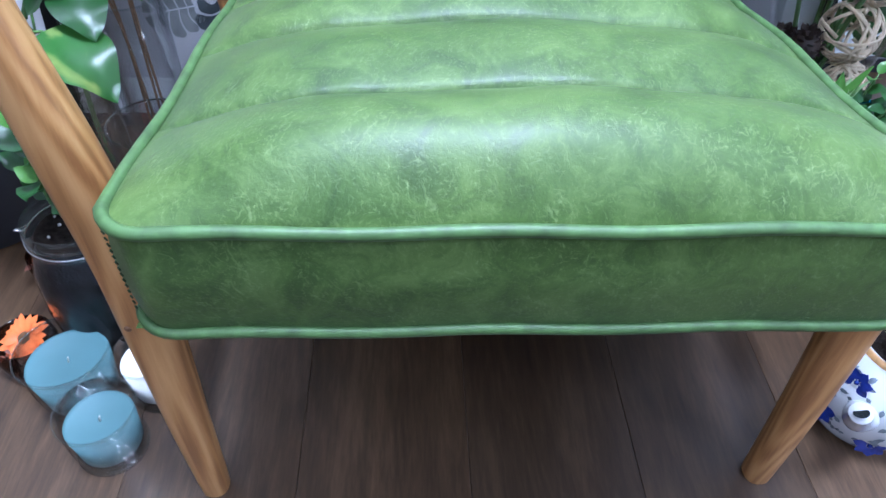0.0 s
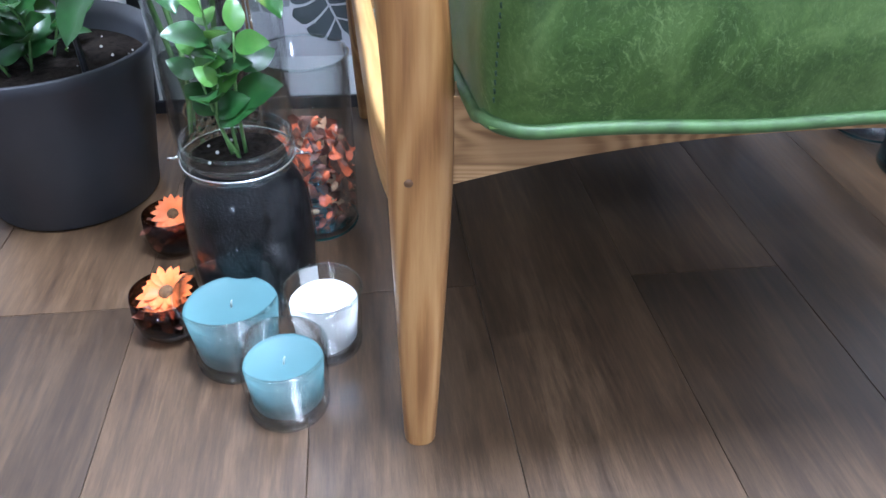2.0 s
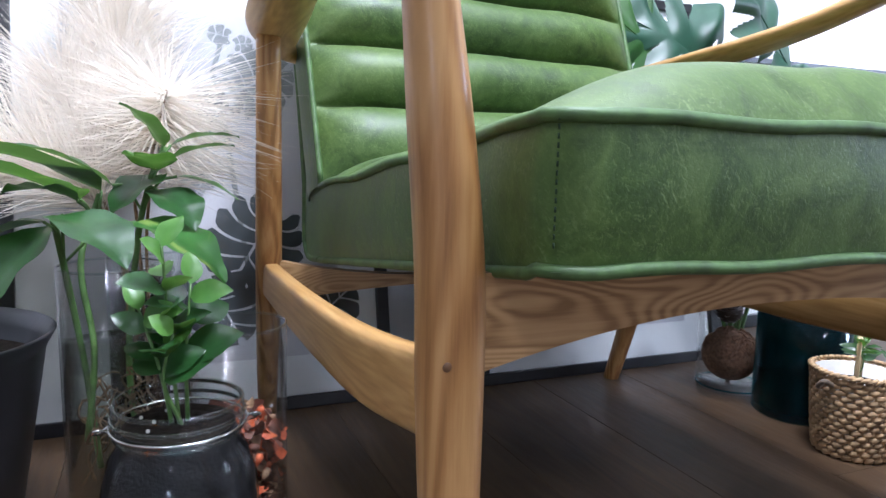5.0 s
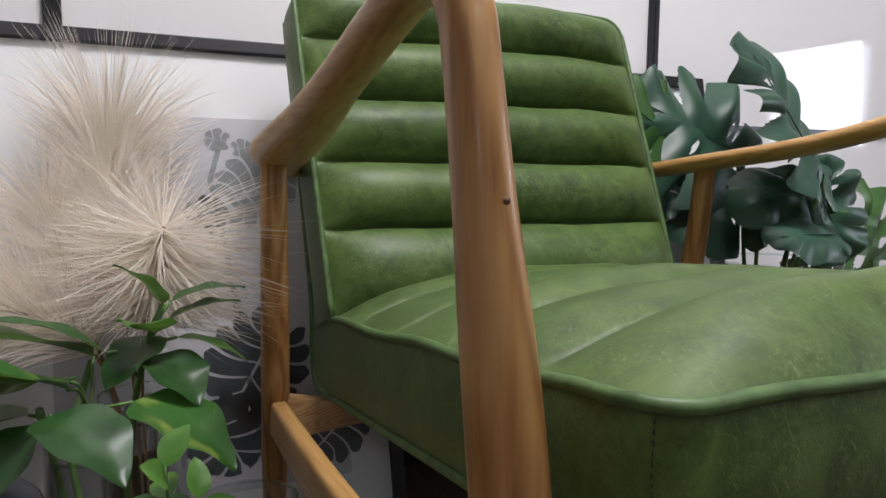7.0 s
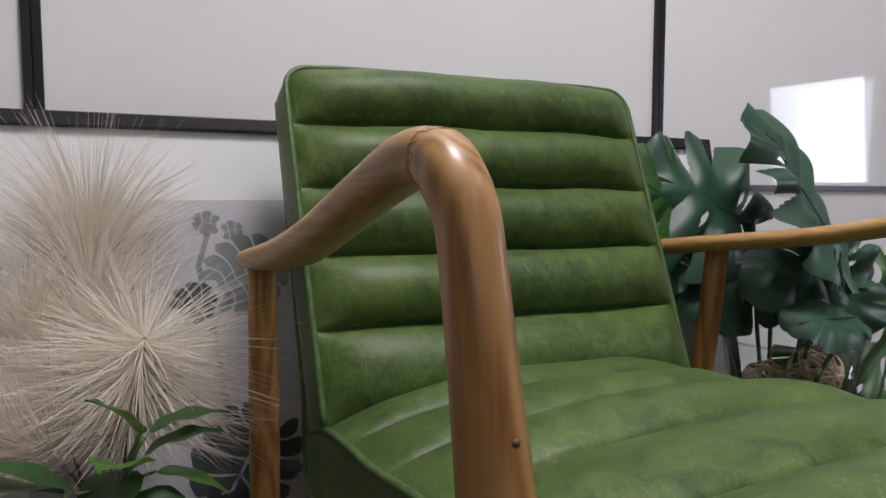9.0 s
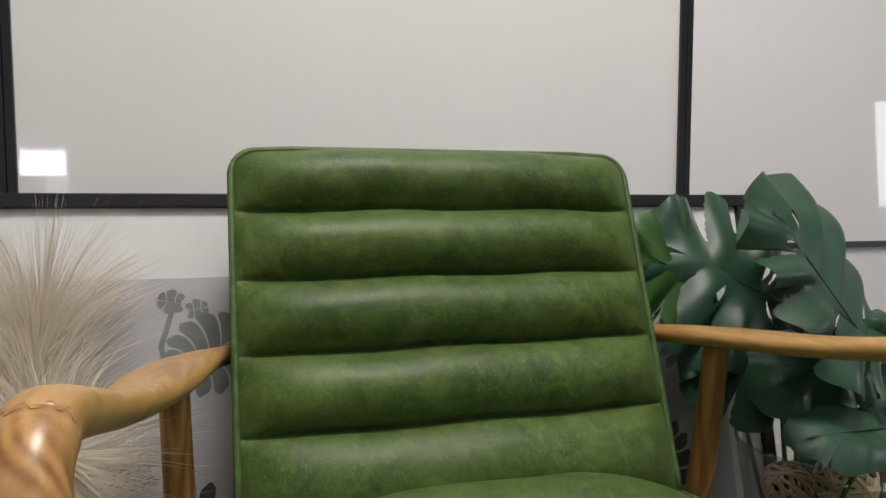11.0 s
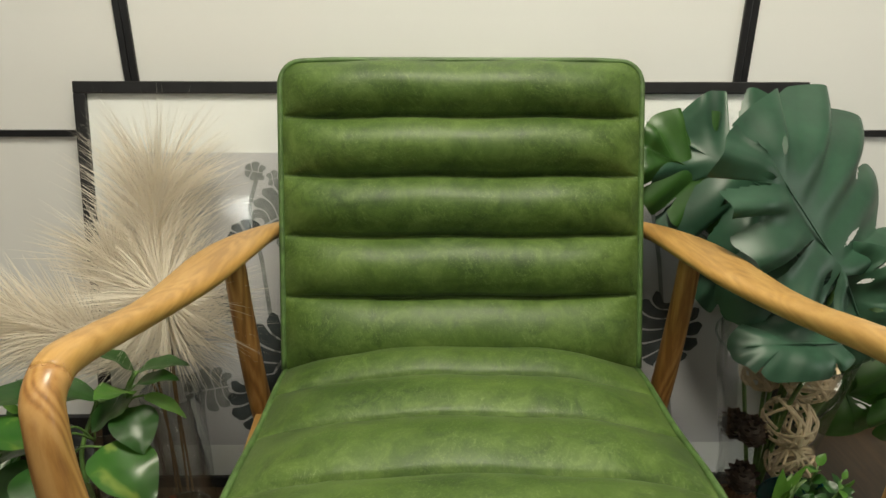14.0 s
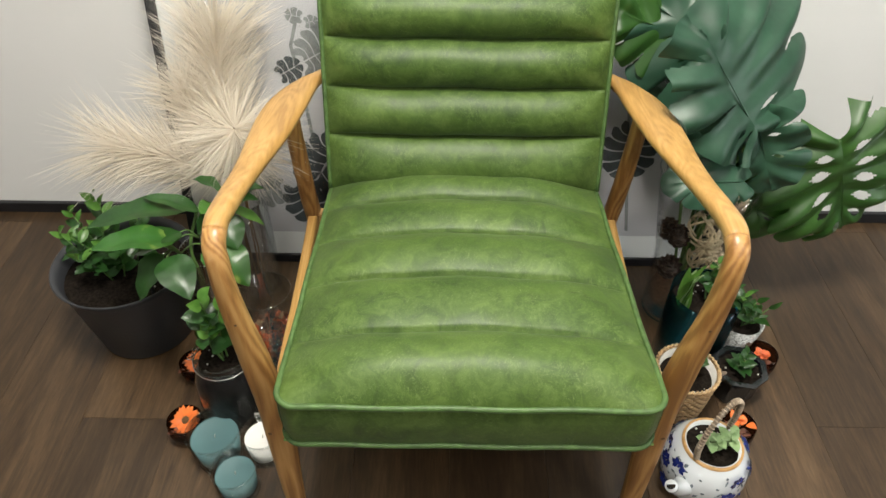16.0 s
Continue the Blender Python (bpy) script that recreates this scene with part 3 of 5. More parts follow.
def upholstery():
    """Boxed leather round the seat, round the back, the rear and the underside."""
    bm = bmesh.new()
    top, low = seat_outline(seat_edge_z, 0.0), seat_outline(bottom_z, 0.0)
    n = len(top) - 1

    def band(i, j):
        k = round(i * n)
        a, b = Vector(top[k]), Vector(low[k])
        p = a.lerp(b, j)
        swell = 0.005 * math.sin(math.pi * j)
        out = Vector((math.copysign(1, p.x) if abs(p.x) > HALF - 0.004 else 0, -1 if p.y < SEAT_Y0 + 0.006 else 0, 0))
        return p + out * swell
    surface(band, n, 8, bm)
    m = len(back_line) - 1

    def sides(i, j):
        p = Vector(back_line[round(i * m)])
        swell = 0.005 * math.sin(math.pi * j)
        out = Vector((math.copysign(1, p.x) if abs(p.x) > 0.255 else 0, 0, 1 if p.z > 0.795 else 0))
        return p - NORMAL * (THICK * j) + out * swell
    surface(sides, m, 8, bm)

    def rear_face(i, j):
        k = j * (m // 2)
        p = Vector(back_line[round(k)])
        return Vector((p.x * (1 - 2 * i), p.y, p.z)) - NORMAL * THICK
    surface(rear_face, 2, m // 2, bm)
    low_rear = [(1.24, 0.369), (1.258, 0.412), (1.334, 0.380), (1.347, 0.302), (1.338, 0.275), (1.318, 0.262), (1.24, 0.269)]
    for s in (-1, 1):
        bm.faces.new([bm.verts.new((s * (HALF + 0.001), y, z)) for y, z in low_rear])
    a = [(1.316, 0.337), (1.347, 0.302), (1.338, 0.275), (1.318, 0.262), (1.24, 0.269), (SEAT_Y0 + 0.002, 0.349)]
    for p, q in zip(a, a[1:]):
        bm.faces.new([bm.verts.new(v) for v in ((-HALF, *p), (HALF, *p), (HALF, *q), (-HALF, *q))])
    return bm


part("upholstery_sides", upholstery(), LEATHER, chair, "boxed green leather sides and front")
part("top_piping", tube(seat_outline(seat_edge_z, 0.001), 0.0046), PIPING, chair)
part("bottom_piping", tube(seat_outline(bottom_z, 0.002), 0.0044), PIPING, chair)
part("back_piping", tube(back_line, 0.0044), PIPING, chair)
rear = [(1.494, 0.77), (1.405, 0.545), (1.347, 0.38), (1.345, 0.303), (1.335, 0.275), (1.31, 0.262), (1.24, 0.269)]
for s in (-1, 1):
    part("rear_piping", tube(spline([(s * (HALF + 0.001), y, z) for y, z in rear], 6), 0.0045), PIPING, chair)
    bm = bmesh.new()
    for k in range(15):
        z = 0.362 + k * 0.0052
        tube([(s * 0.2650, SEAT_Y0 + 0.0085, z), (s * 0.2655, SEAT_Y0 + 0.0080, z + 0.0030)], 0.0007, 5, bm)
    part("stitching", bm, THREAD, chair, "dark stitched seam")

POST = ((0.299, 0.727, 0.0, 0.0125, 0.0135), (0.299, 0.727, 0.004, 0.0145, 0.015), (0.299, 0.729, 0.12, 0.0185, 0.017), (0.299, 0.735, 0.25, 0.0228, 0.0185), (0.300, 0.738, 0.34, 0.0232, 0.019), (0.309, 0.740, 0.44, 0.0208, 0.0188), (0.319, 0.741, 0.53, 0.0162, 0.0165), (0.3242, 0.744, 0.59, 0.0146, 0.0152), (0.3262, 0.749, 0.624, 0.0143, 0.0150))
BEND = ((0.3262, 0.749, 0.624, 0.0143, 0.0150), (0.329, 0.757, 0.642, 0.0145, 0.0150), (0.330, 0.773, 0.6525, 0.0150, 0.0146), (0.333, 0.80, 0.6525, 0.0158, 0.0138), (0.336, 0.86, 0.637, 0.0172, 0.0128), (0.339, 0.94, 0.614, 0.0195, 0.0122), (0.339, 1.02, 0.596, 0.0255, 0.012), (0.337, 1.10, 0.583, 0.0335, 0.012), (0.333, 1.18, 0.574, 0.0375, 0.012), (0.325, 1.25, 0.566, 0.0345, 0.0125), (0.310, 1.315, 0.558, 0.0230, 0.0125), (0.292, 1.355, 0.553, 0.014, 0.012), (0.270, 1.385, 0.551, 0.012, 0.011))
BACKPOST = ((0.322, 1.372, 0.0, 0.012, 0.012), (0.322, 1.371, 0.004, 0.0135, 0.0135), (0.326, 1.335, 0.12, 0.016, 0.0155), (0.329, 1.300, 0.24, 0.0178, 0.017), (0.331, 1.280, 0.33, 0.0175, 0.0165), (0.333, 1.262, 0.45, 0.0165, 0.016), (0.334, 1.250, 0.562, 0.0155, 0.0155))
SIDE = ((0.303, 0.745, 0.252, 0.0115, 0.030), (0.316, 0.86, 0.240, 0.0112, 0.031), (0.320, 1.0, 0.233, 0.011, 0.029), (0.324, 1.15, 0.232, 0.011, 0.0265), (0.328, 1.295, 0.236, 0.011, 0.024))
for s in (-1, 1):
    flip = lambda rows: [(s * r[0], *r[1:]) for r in rows]
    whole = spline(flip(POST) + flip(BEND)[1:], 6)
    cut = 6 * (len(POST) + 1)
    leg = part("front_leg", sweep(whole[:cut + 1], 22, power=2.4, after=whole[cut + 1]), WOOD_Z, chair)
    part("arm_rest", sweep(whole[cut:], 22, power=2.4, before=whole[cut - 1]), WOOD_Y, chair, "smooth honey wooden armrest")
    part("rear_leg", sweep(spline(flip(BACKPOST), 4), 18, power=2.3), WOOD_Z, chair)
    part("side_rail", sweep(spline(flip(SIDE), 5), 16, power=5), WOOD_Y, chair)
    j0, j1 = whole[cut], whole[cut + 1]
    d = (Vector(j1[:3]) - Vector(j0[:3])).normalized()
    sx = (Vector((1, 0, 0)) - d * d.x).normalized()
    sy = d.cross(sx)
    zig = []
    for k in range(48):
        a = 2 * math.pi * k / 48
        c, w = math.cos(a), math.sin(a)
        c, w = math.copysign(abs(c) ** 0.83, c), math.copysign(abs(w) ** 0.83, w)
        zig.append(Vector(j0[:3]) + sx * (j0[3] * c) + sy * (j0[4] * w) + d * (0.0028 if (k // 2) % 2 else -0.0028))
    part("finger_joint", tube(zig, 0.00022, 4, closed=True), JOINT, leg)
    part("knot", lathe([(0, 0.0012), (0.0022, 0.001), (0.0034, 0)], 12), KNOT, leg, m=pose(s * 0.3085, 0.7182, 0.281, 90, 0, 0))
    part("knot", lathe([(0, 0.0012), (0.0014, 0.001), (0.0022, 0)], 12), KNOT, leg, m=pose(s * 0.3155, 0.7235, 0.532, 90, 0, 0))


def arched_rail(y0, y1, x, top, low_end, low_mid, flip_top=0.0, n=24):
    bm = bmesh.new()
    rows = []
    for k in range(n + 1):
        u = 2 * k / n - 1
        zb = low_mid + (low_end - low_mid) * abs(u) ** 2.2
        zt = top - flip_top * (1 - abs(u) ** 2.5)
        rows.append([bm.verts.new(p) for p in ((u * x, y0, zb), (u * x, y1, zb), (u * x, y1, zt), (u * x, y0, zt))])
    for a, b in zip(rows, rows[1:]):
        for k in range(4):
            bm.faces.new((a[k], a[(k + 1) % 4], b[(k + 1) % 4], b[k]))
    bm.faces.new(rows[0])
    bm.faces.new(rows[-1][::-1])
    return bm


part("front_rail", arched_rail(0.729, 0.752, 0.292, 0.338, 0.268, 0.303), WOOD_X, chair, "arched front rail with bold wavy grain", smooth=False)
part("rear_rail", arched_rail(1.282, 1.304, 0.316, 0.262, 0.206, 0.222, 0.03), WOOD_X, chair, smooth=False)


# ---- candles ----
def candle(at, r_top, r_base, h, level, wax, label):
    ob = thing("candle", label, "candle", "glass candles on the floor", (*at, 0))
    rr = lambda z: r_base + (r_top - r_base) * z / h
    part("glass", lathe([(0, 0), (r_base - 0.003, 0), (r_base, 0.003), (r_top, h), (r_top - 0.003, h), (rr(0.01) - 0.0035, 0.013), (0, 0.012)], 56), GLASS, ob).visible_shadow = False
    rim = part("rim", tube([(r_top * 0.985 * math.cos(a), r_top * 0.985 * math.sin(a), h) for a in [2 * math.pi * k / 56 for k in range(56)]], 0.0013, 6, closed=True), RIM, ob)
    rim.visible_shadow = False
    foot = part("foot", lathe([(r_base * 0.6, 0.0004), (r_base - 0.002, 0.0004), (r_base + 0.0006, 0.004), (r_base + 0.0012, 0.009), (r_base - 0.002, 0.0098), (r_base * 0.6, 0.0098)], 48), RIM, ob, "thick clear glass base")
    foot.visible_shadow = False
    w = part("wax", lathe([(0, 0.0135), (rr(0.012) - 0.008, 0.0135), (rr(0.016) - 0.0048, 0.0175), (rr(level) - 0.0042, level + 0.0015), (rr(level) - 0.0075, level), (0.006, level - 0.0008), (0, level - 0.001)], 48), wax, ob)
    part("wick", tube([(0, 0, level - 0.001), (0.0005, 0.0006, level + 0.004), (0.0015, 0.001, level + 0.007)], 0.0009, 6), WICK, w)
    return ob


candle((-0.473, 0.844), 0.0515, 0.043, 0.090, 0.068, WAX_BLUE, "large teal wax candle in a clear tapered glass")
candle((-0.420, 0.774), 0.042, 0.0375, 0.077, 0.057, WAX_BLUE, "small teal wax candle in a clear tapered glass")
candle((-0.384, 0.850), 0.0395, 0.035, 0.079, 0.060, WAX_WHITE, "white wax candle in a clear glass")


# ---- bowls with flowers ----
def gerbera(owner, at, r, tilt):
    fl = new("flower")
    fl.parent = owner
    fl.matrix_basis = pose(*at, *tilt)
    bm = bmesh.new()
    for ring, (n, rad, lift) in enumerate(((18, r, 0.0), (14, r * 0.74, 0.004))):
        for k in range(n):
            a = 2 * math.pi * (k + 0.5 * ring) / n + rnd.uniform(-0.06, 0.06)
            q = rad * rnd.uniform(0.9, 1.06)
            blade(bm, (0.2 * r * math.cos(a), 0.2 * r * math.sin(a), lift), (q * math.cos(a), q * math.sin(a), lift + rnd.uniform(0.0, 0.006)), r * 0.30, droop=0.12, n=5, m=2, point=1.25)
    part("petals", bm, ORANGE, fl)
    part("heart", lathe([(0, 0.0075), (r * 0.16, 0.007), (r * 0.27, 0.004), (r * 0.3, 0.0)], 20), FLOWER_HEART, fl)


def flower_bowl(at, r, h, label, flower_r, tilt, glass=None):
    ob = thing("flower_bowl", label, "bowl", "brown glass bowls", (*at, 0))
    g = part("bowl", lathe([(0, 0), (r * 0.7, 0), (r * 0.92, h * 0.2), (r, h * 0.55), (r * 0.95, h), (r * 0.89, h), (r * 0.93, h * 0.55), (r * 0.8, h * 0.2), (0, 0.006)], 40), BROWN_GLASS, ob)
    bm = bmesh.new()
    for k in range(26):
        a, q, z = rnd.uniform(0, 6.3), r * 0.7 * rnd.random() ** 0.5, rnd.uniform(0.008, h * 0.72)
        c = Vector((q * math.cos(a), q * math.sin(a), z))
        blade(bm, c, c + Vector((rnd.uniform(-1, 1), rnd.uniform(-1, 1), rnd.uniform(-0.4, 0.7))).normalized() * 0.018, 0.012, n=3, m=2)
    part("dried_petals", bm, CHIP_BROWN, ob)
    if flower_r < 0:
        bm = bmesh.new()
        for k in range(9):
            a, q = rnd.uniform(0, 6.3), r * 0.6 * rnd.random() ** 0.5
            c = Vector((q * math.cos(a), q * math.sin(a), h * 0.74 + rnd.uniform(0, 0.008)))
            blade(bm, c, c + Vector((rnd.uniform(-1, 1), rnd.uniform(-1, 1), rnd.uniform(0.1, 0.7))).normalized() * 0.022, 0.018, n=4, m=3, fold=0.5)
        part("orange_petals", bm, ORANGE if flower_r < -1 else CHIP_RED, ob)
    elif flower_r:
        gerbera(ob, (0.004, 0.0, h * 0.93), flower_r, tilt)
    return ob


flower_bowl((-0.550, 0.893), 0.036, 0.052, "brown glass bowl topped with an orange daisy", 0.031, (24, -10, 0))
flower_bowl((-0.570, 1.040), 0.034, 0.050, "brown glass bowl with an orange bloom behind a jar", 0.026, (40, 5, 0))
flower_bowl((0.655, 1.075), 0.037, 0.060, "brown glass cup with orange dried petals", -1.0, (20, 10, 0))
flower_bowl((0.556, 0.900), 0.034, 0.052, "brown glass cup with an orange petal behind a teapot", -2.0, (30, 20, 0))


# ---- leafy plants ----
def soil_disc(owner, r, z, n=30, bits=14):
    def f(i, j):
        a, q = 2 * math.pi * i, r * j
        return Vector((q * math.cos(a), q * math.sin(a), z + 0.004 * noise.noise((q * 90 * math.cos(a), q * 90 * math.sin(a), 1.3)) * (1 if j < 0.99 else 0)))
    s = part("soil", surface(f, n, 9), SOIL, owner)
    bm = bmesh.new()
    for k in range(bits):
        a, q = rnd.uniform(0, 6.3), r * 0.9 * rnd.random() ** 0.5
        bmesh.ops.create_icosphere(bm, subdivisions=1, radius=rnd.uniform(0.001, 0.0024), matrix=Matrix.Translation((q * math.cos(a), q * math.sin(a), z + 0.003)))
    tagged(part("perlite", bm, PERLITE, s), kind="stuff")


def sprig(owner, base, tip, pairs, leaf_len, leaf_w, mat, stem_r=0.002, first=0.35, rise=0.35, seed=1, young=None):
    """One stem with leaves in turn round it, smaller towards the tip."""
    q = random.Random(seed)
    base, tip = Vector(base), Vector(tip)
    mid = (base + tip) / 2 + Vector((q.uniform(-1, 1), q.uniform(-1, 1), 0)) * 0.012
    line = spline([tuple(base), tuple(mid), tuple(tip)], 6)
    st = part("stem", sweep([(*p, stem_r * (1 - 0.5 * k / len(line)), stem_r * (1 - 0.5 * k / len(line))) for k, p in enumerate(line)], 7, side=(0.3, 0.9, 0.1)), STEM, owner)
    for k in range(pairs):
        t = first + (1 - first) * k / max(1, pairs - 1)
        p = Vector(line[min(len(line) - 1, int(t * (len(line) - 1)))])
        a = k * 2.4 + q.uniform(-0.4, 0.4)
        size = leaf_len * (1 - 0.35 * max(0, t - 0.6) / 0.4) * q.uniform(0.8, 1.15)
        d = Vector((math.cos(a), math.sin(a), rise * q.uniform(0.3, 1.3) + (0.7 if t > 0.92 else 0)))
        d.normalize()
        bm = bmesh.new()
        blade(bm, p, p + d * size, leaf_w * size / leaf_len * q.uniform(0.85, 1.1), (q.gauss(0, 0.35), -0.65 + q.gauss(0, 0.35), 0.8), droop=0.14, fold=0.22, n=8, m=4, wave=0.03)
        part("leaf", bm, young if young and t > 0.85 else mat, st)


# large grey pot
pot = thing("plant_pot", "large dark grey plastic pot with a leafy shrub", "plant pot", "", (-0.724, 1.183, 0))
part("pot", lathe([(0, 0), (0.098, 0), (0.104, 0.004), (0.135, 0.192), (0.146, 0.212), (0.143, 0.214), (0.131, 0.194), (0.12, 0.12), (0, 0.12)], 72), POT_GREY, pot)
soil_disc(pot, 0.128, 0.178, 40, 14)
for k, (dx, dy, hgt) in enumerate(((-0.05, -0.02, 0.12), (-0.02, 0.03, 0.15), (-0.07, 0.03, 0.13), (0.0, -0.03, 0.11), (0.02, 0.045, 0.12), (-0.035, -0.05, 0.1), (-0.075, -0.005, 0.11), (-0.045, 0.06, 0.14), (-0.01, 0.0, 0.14))):
    sprig(pot, (dx * 0.6, dy * 0.6, 0.178), (dx * 1.4, dy * 1.4, 0.178 + hgt), 14, 0.046, 0.022, LEAF, 0.0018, 0.22, 0.5, 20 + k, LEAF_LIGHT)
pencil = thing("pencil", "black pencil stuck upright in the soil", "pencil", "", (-0.640, 1.105, 0.17))
part("barrel", lathe([(0, 0), (0.0038, 0), (0.0038, 0.085), (0, 0.085)], 6), PENCIL, pencil, smooth=False)
part("point", lathe([(0.0038, 0.085), (0.0012, 0.101), (0, 0.104)], 12), PENCIL_WOOD, pencil)


# ---- clip-top jar with a coffee plant ----
jar = thing("jar", "clear clip-top jar of dark soil with a small glossy plant", "jar", "", (-0.460, 0.950, 0))
body = [(0, 0.0), (0.054, 0.0), (0.060, 0.004), (0.0665, 0.03), (0.068, 0.08), (0.065, 0.125), (0.058, 0.150), (0.0515, 0.160), (0.0515, 0.17)]
part("glass", lathe(body + [(0.0545, 0.173), (0.0545, 0.194), (0.053, 0.198)], 64), JAR_GLASS, jar).visible_shadow = False
part("rim", tube([(0.0525 * math.cos(a), 0.0525 * math.sin(a), 0.197) for a in [2 * math.pi * k / 60 for k in range(60)]], 0.0022, 8, closed=True), RIM, jar).visible_shadow = False
part("packed_soil", lathe([(0, 0.004)] + [(r - 0.0022, z + 0.003) for r, z in body[2:8]] + [(0.047, 0.172), (0, 0.174)], 48), JAR_SOIL, jar)
soil_disc(jar, 0.047, 0.176, 30, 5)
for z, r in ((0.171, 0.0525), (0.186, 0.0548)):
    part("neck_ring", tube([(r * math.cos(a), r * math.sin(a), z) for a in [2 * math.pi * k / 60 for k in range(60)]], 0.0018, 8, closed=True), RIM, jar).visible_shadow = False
band = part("wire_band", tube([(0.056 * math.cos(a), 0.056 * math.sin(a), 0.178) for a in [2 * math.pi * k / 60 for k in range(60)]], 0.0013, 6, closed=True), STEEL, jar)
for s in (-1, 1):
    part("wire_clip", tube(spline([(s * 0.056, -0.006, 0.178), (s * 0.064, -0.010, 0.181), (s * 0.068, -0.004, 0.177), (s * 0.064, 0.004, 0.173), (s * 0.056, 0.006, 0.178)], 5), 0.0013, 6), STEEL, band)
part("paper_tag", boxed((0.038, -0.058, 0.03), (0.058, -0.0572, 0.062)), CARD, jar, "small white paper label", smooth=False, m=pose(0, 0, 0.0, 0, 0, 12))
for k, (dx, dy, hgt, n) in enumerate(((0.0, 0.0, 0.155, 9), (0.014, 0.008, 0.12, 7), (-0.012, 0.006, 0.10, 7), (0.004, -0.012, 0.085, 5))):
    sprig(jar, (dx * 0.5, dy * 0.5, 0.175), (dx * 1.6 - 0.010, dy * 1.6, 0.176 + hgt), n, 0.047, 0.031, LEAF, 0.0020, 0.50, 0.45, 40 + k, LEAF_LIGHT)


# ---- vase of dried petals ----
vase = thing("vase", "clear glass cylinder half filled with orange dried petals", "vase", "", (-0.398, 1.077, 0))
part("glass", lathe([(0, 0), (0.049, 0), (0.0525, 0.004), (0.053, 0.23), (0.051, 0.23), (0.0505, 0.014), (0, 0.012)], 64), GLASS, vase).visible_shadow = False
for z, r in ((0.23, 0.052), (0.006, 0.0515)):
    part("rim", tube([(r * math.cos(a), r * math.sin(a), z) for a in [2 * math.pi * k / 60 for k in range(60)]], 0.0016, 6, closed=True), BLUE_EDGE if z < 0.1 else RIM, vase).visible_shadow = False
for mat, count, size in ((CHIP_BROWN, 190, 0.025), (CHIP_RED, 120, 0.026), (CHIP_TAN, 70, 0.021)):
    bm = bmesh.new()
    for k in range(count):
        a, q, z = rnd.uniform(0, 6.3), 0.044 * rnd.random() ** 0.28, 0.018 + 0.112 * rnd.random()
        c = Vector((q * math.cos(a), q * math.sin(a), z))
        d = Vector((rnd.gauss(0, 1), rnd.gauss(0, 1), rnd.gauss(0, 0.7))).normalized() * size * rnd.uniform(0.6, 1.0) * 0.5
        if k % 3 == 0:
            bmesh.ops.create_icosphere(bm, subdivisions=1, radius=size * 0.28, matrix=Matrix.Translation(c) @ Euler((k, k * 2, k * 3)).to_matrix().to_4x4() @ Matrix.Diagonal((1.3, 0.8, 0.7, 1)))
        else:
            blade(bm, c - d, c + d, size * rnd.uniform(0.6, 0.95), (rnd.gauss(0, 1), rnd.gauss(0, 1), rnd.gauss(0, 1)), 0.3, 0.5, 4, 3, 0.1)
    tagged(part("dried_petals", bm, mat, vase), kind="stuff")


# ---- vase with pothos in water ----
pv = thing("vase", "tall clear vase of water with pothos cuttings and roots", "vase", "", (-0.517, 1.135, 0))
part("glass", lathe([(0, 0), (0.050, 0), (0.053, 0.004), (0.054, 0.288), (0.052, 0.288), (0.0515, 0.014), (0, 0.012)], 64), GLASS, pv).visible_shadow = False
part("rim", tube([(0.053 * math.cos(a), 0.053 * math.sin(a), 0.288) for a in [2 * math.pi * k / 60 for k in range(60)]], 0.0015, 6, closed=True), RIM, pv).visible_shadow = False
part("water", lathe([(0, 0.014), (0.050, 0.014), (0.0505, 0.205), (0, 0.205)], 48), WATER, pv).visible_shadow = False
bm = bmesh.new()
for k in range(26):
    a = rnd.uniform(0, 6.3)
    p = [(0.02 * math.cos(a), 0.02 * math.sin(a), rnd.uniform(0.11, 0.18))]
    for j in range(5):
        l = p[-1]
        nx, ny = l[0] + rnd.uniform(-0.016, 0.016), l[1] + rnd.uniform(-0.016, 0.016)
        q = math.hypot(nx, ny)
        if q > 0.044:
            nx, ny = nx * 0.044 / q, ny * 0.044 / q
        p.append((nx, ny, max(0.02, l[2] - rnd.uniform(-0.006, 0.024))))
    tube(spline(p, 3), rnd.uniform(0.0007, 0.0018), 5, bm)
tagged(part("roots", bm, ROOT, pv, "tangled brown roots"), kind="stuff")
for line in (((0.025, 0.02, 0.04), (0.012, 0.02, 0.16), (0.022, 0.02, 0.29), (0.035, 0.015, 0.36), (0.055, 0.028, 0.414)), ((-0.02, 0.01, 0.06), (-0.03, 0.0, 0.18), (-0.043, -0.02, 0.29), (-0.047, -0.055, 0.345)), ((-0.03, -0.01, 0.10), (-0.02, -0.01, 0.2), (-0.03, 0.0, 0.29), (-0.012, 0.04, 0.36))):
    part("main_stem", tube(spline(line, 6), 0.0034, 7), STEM, pv)
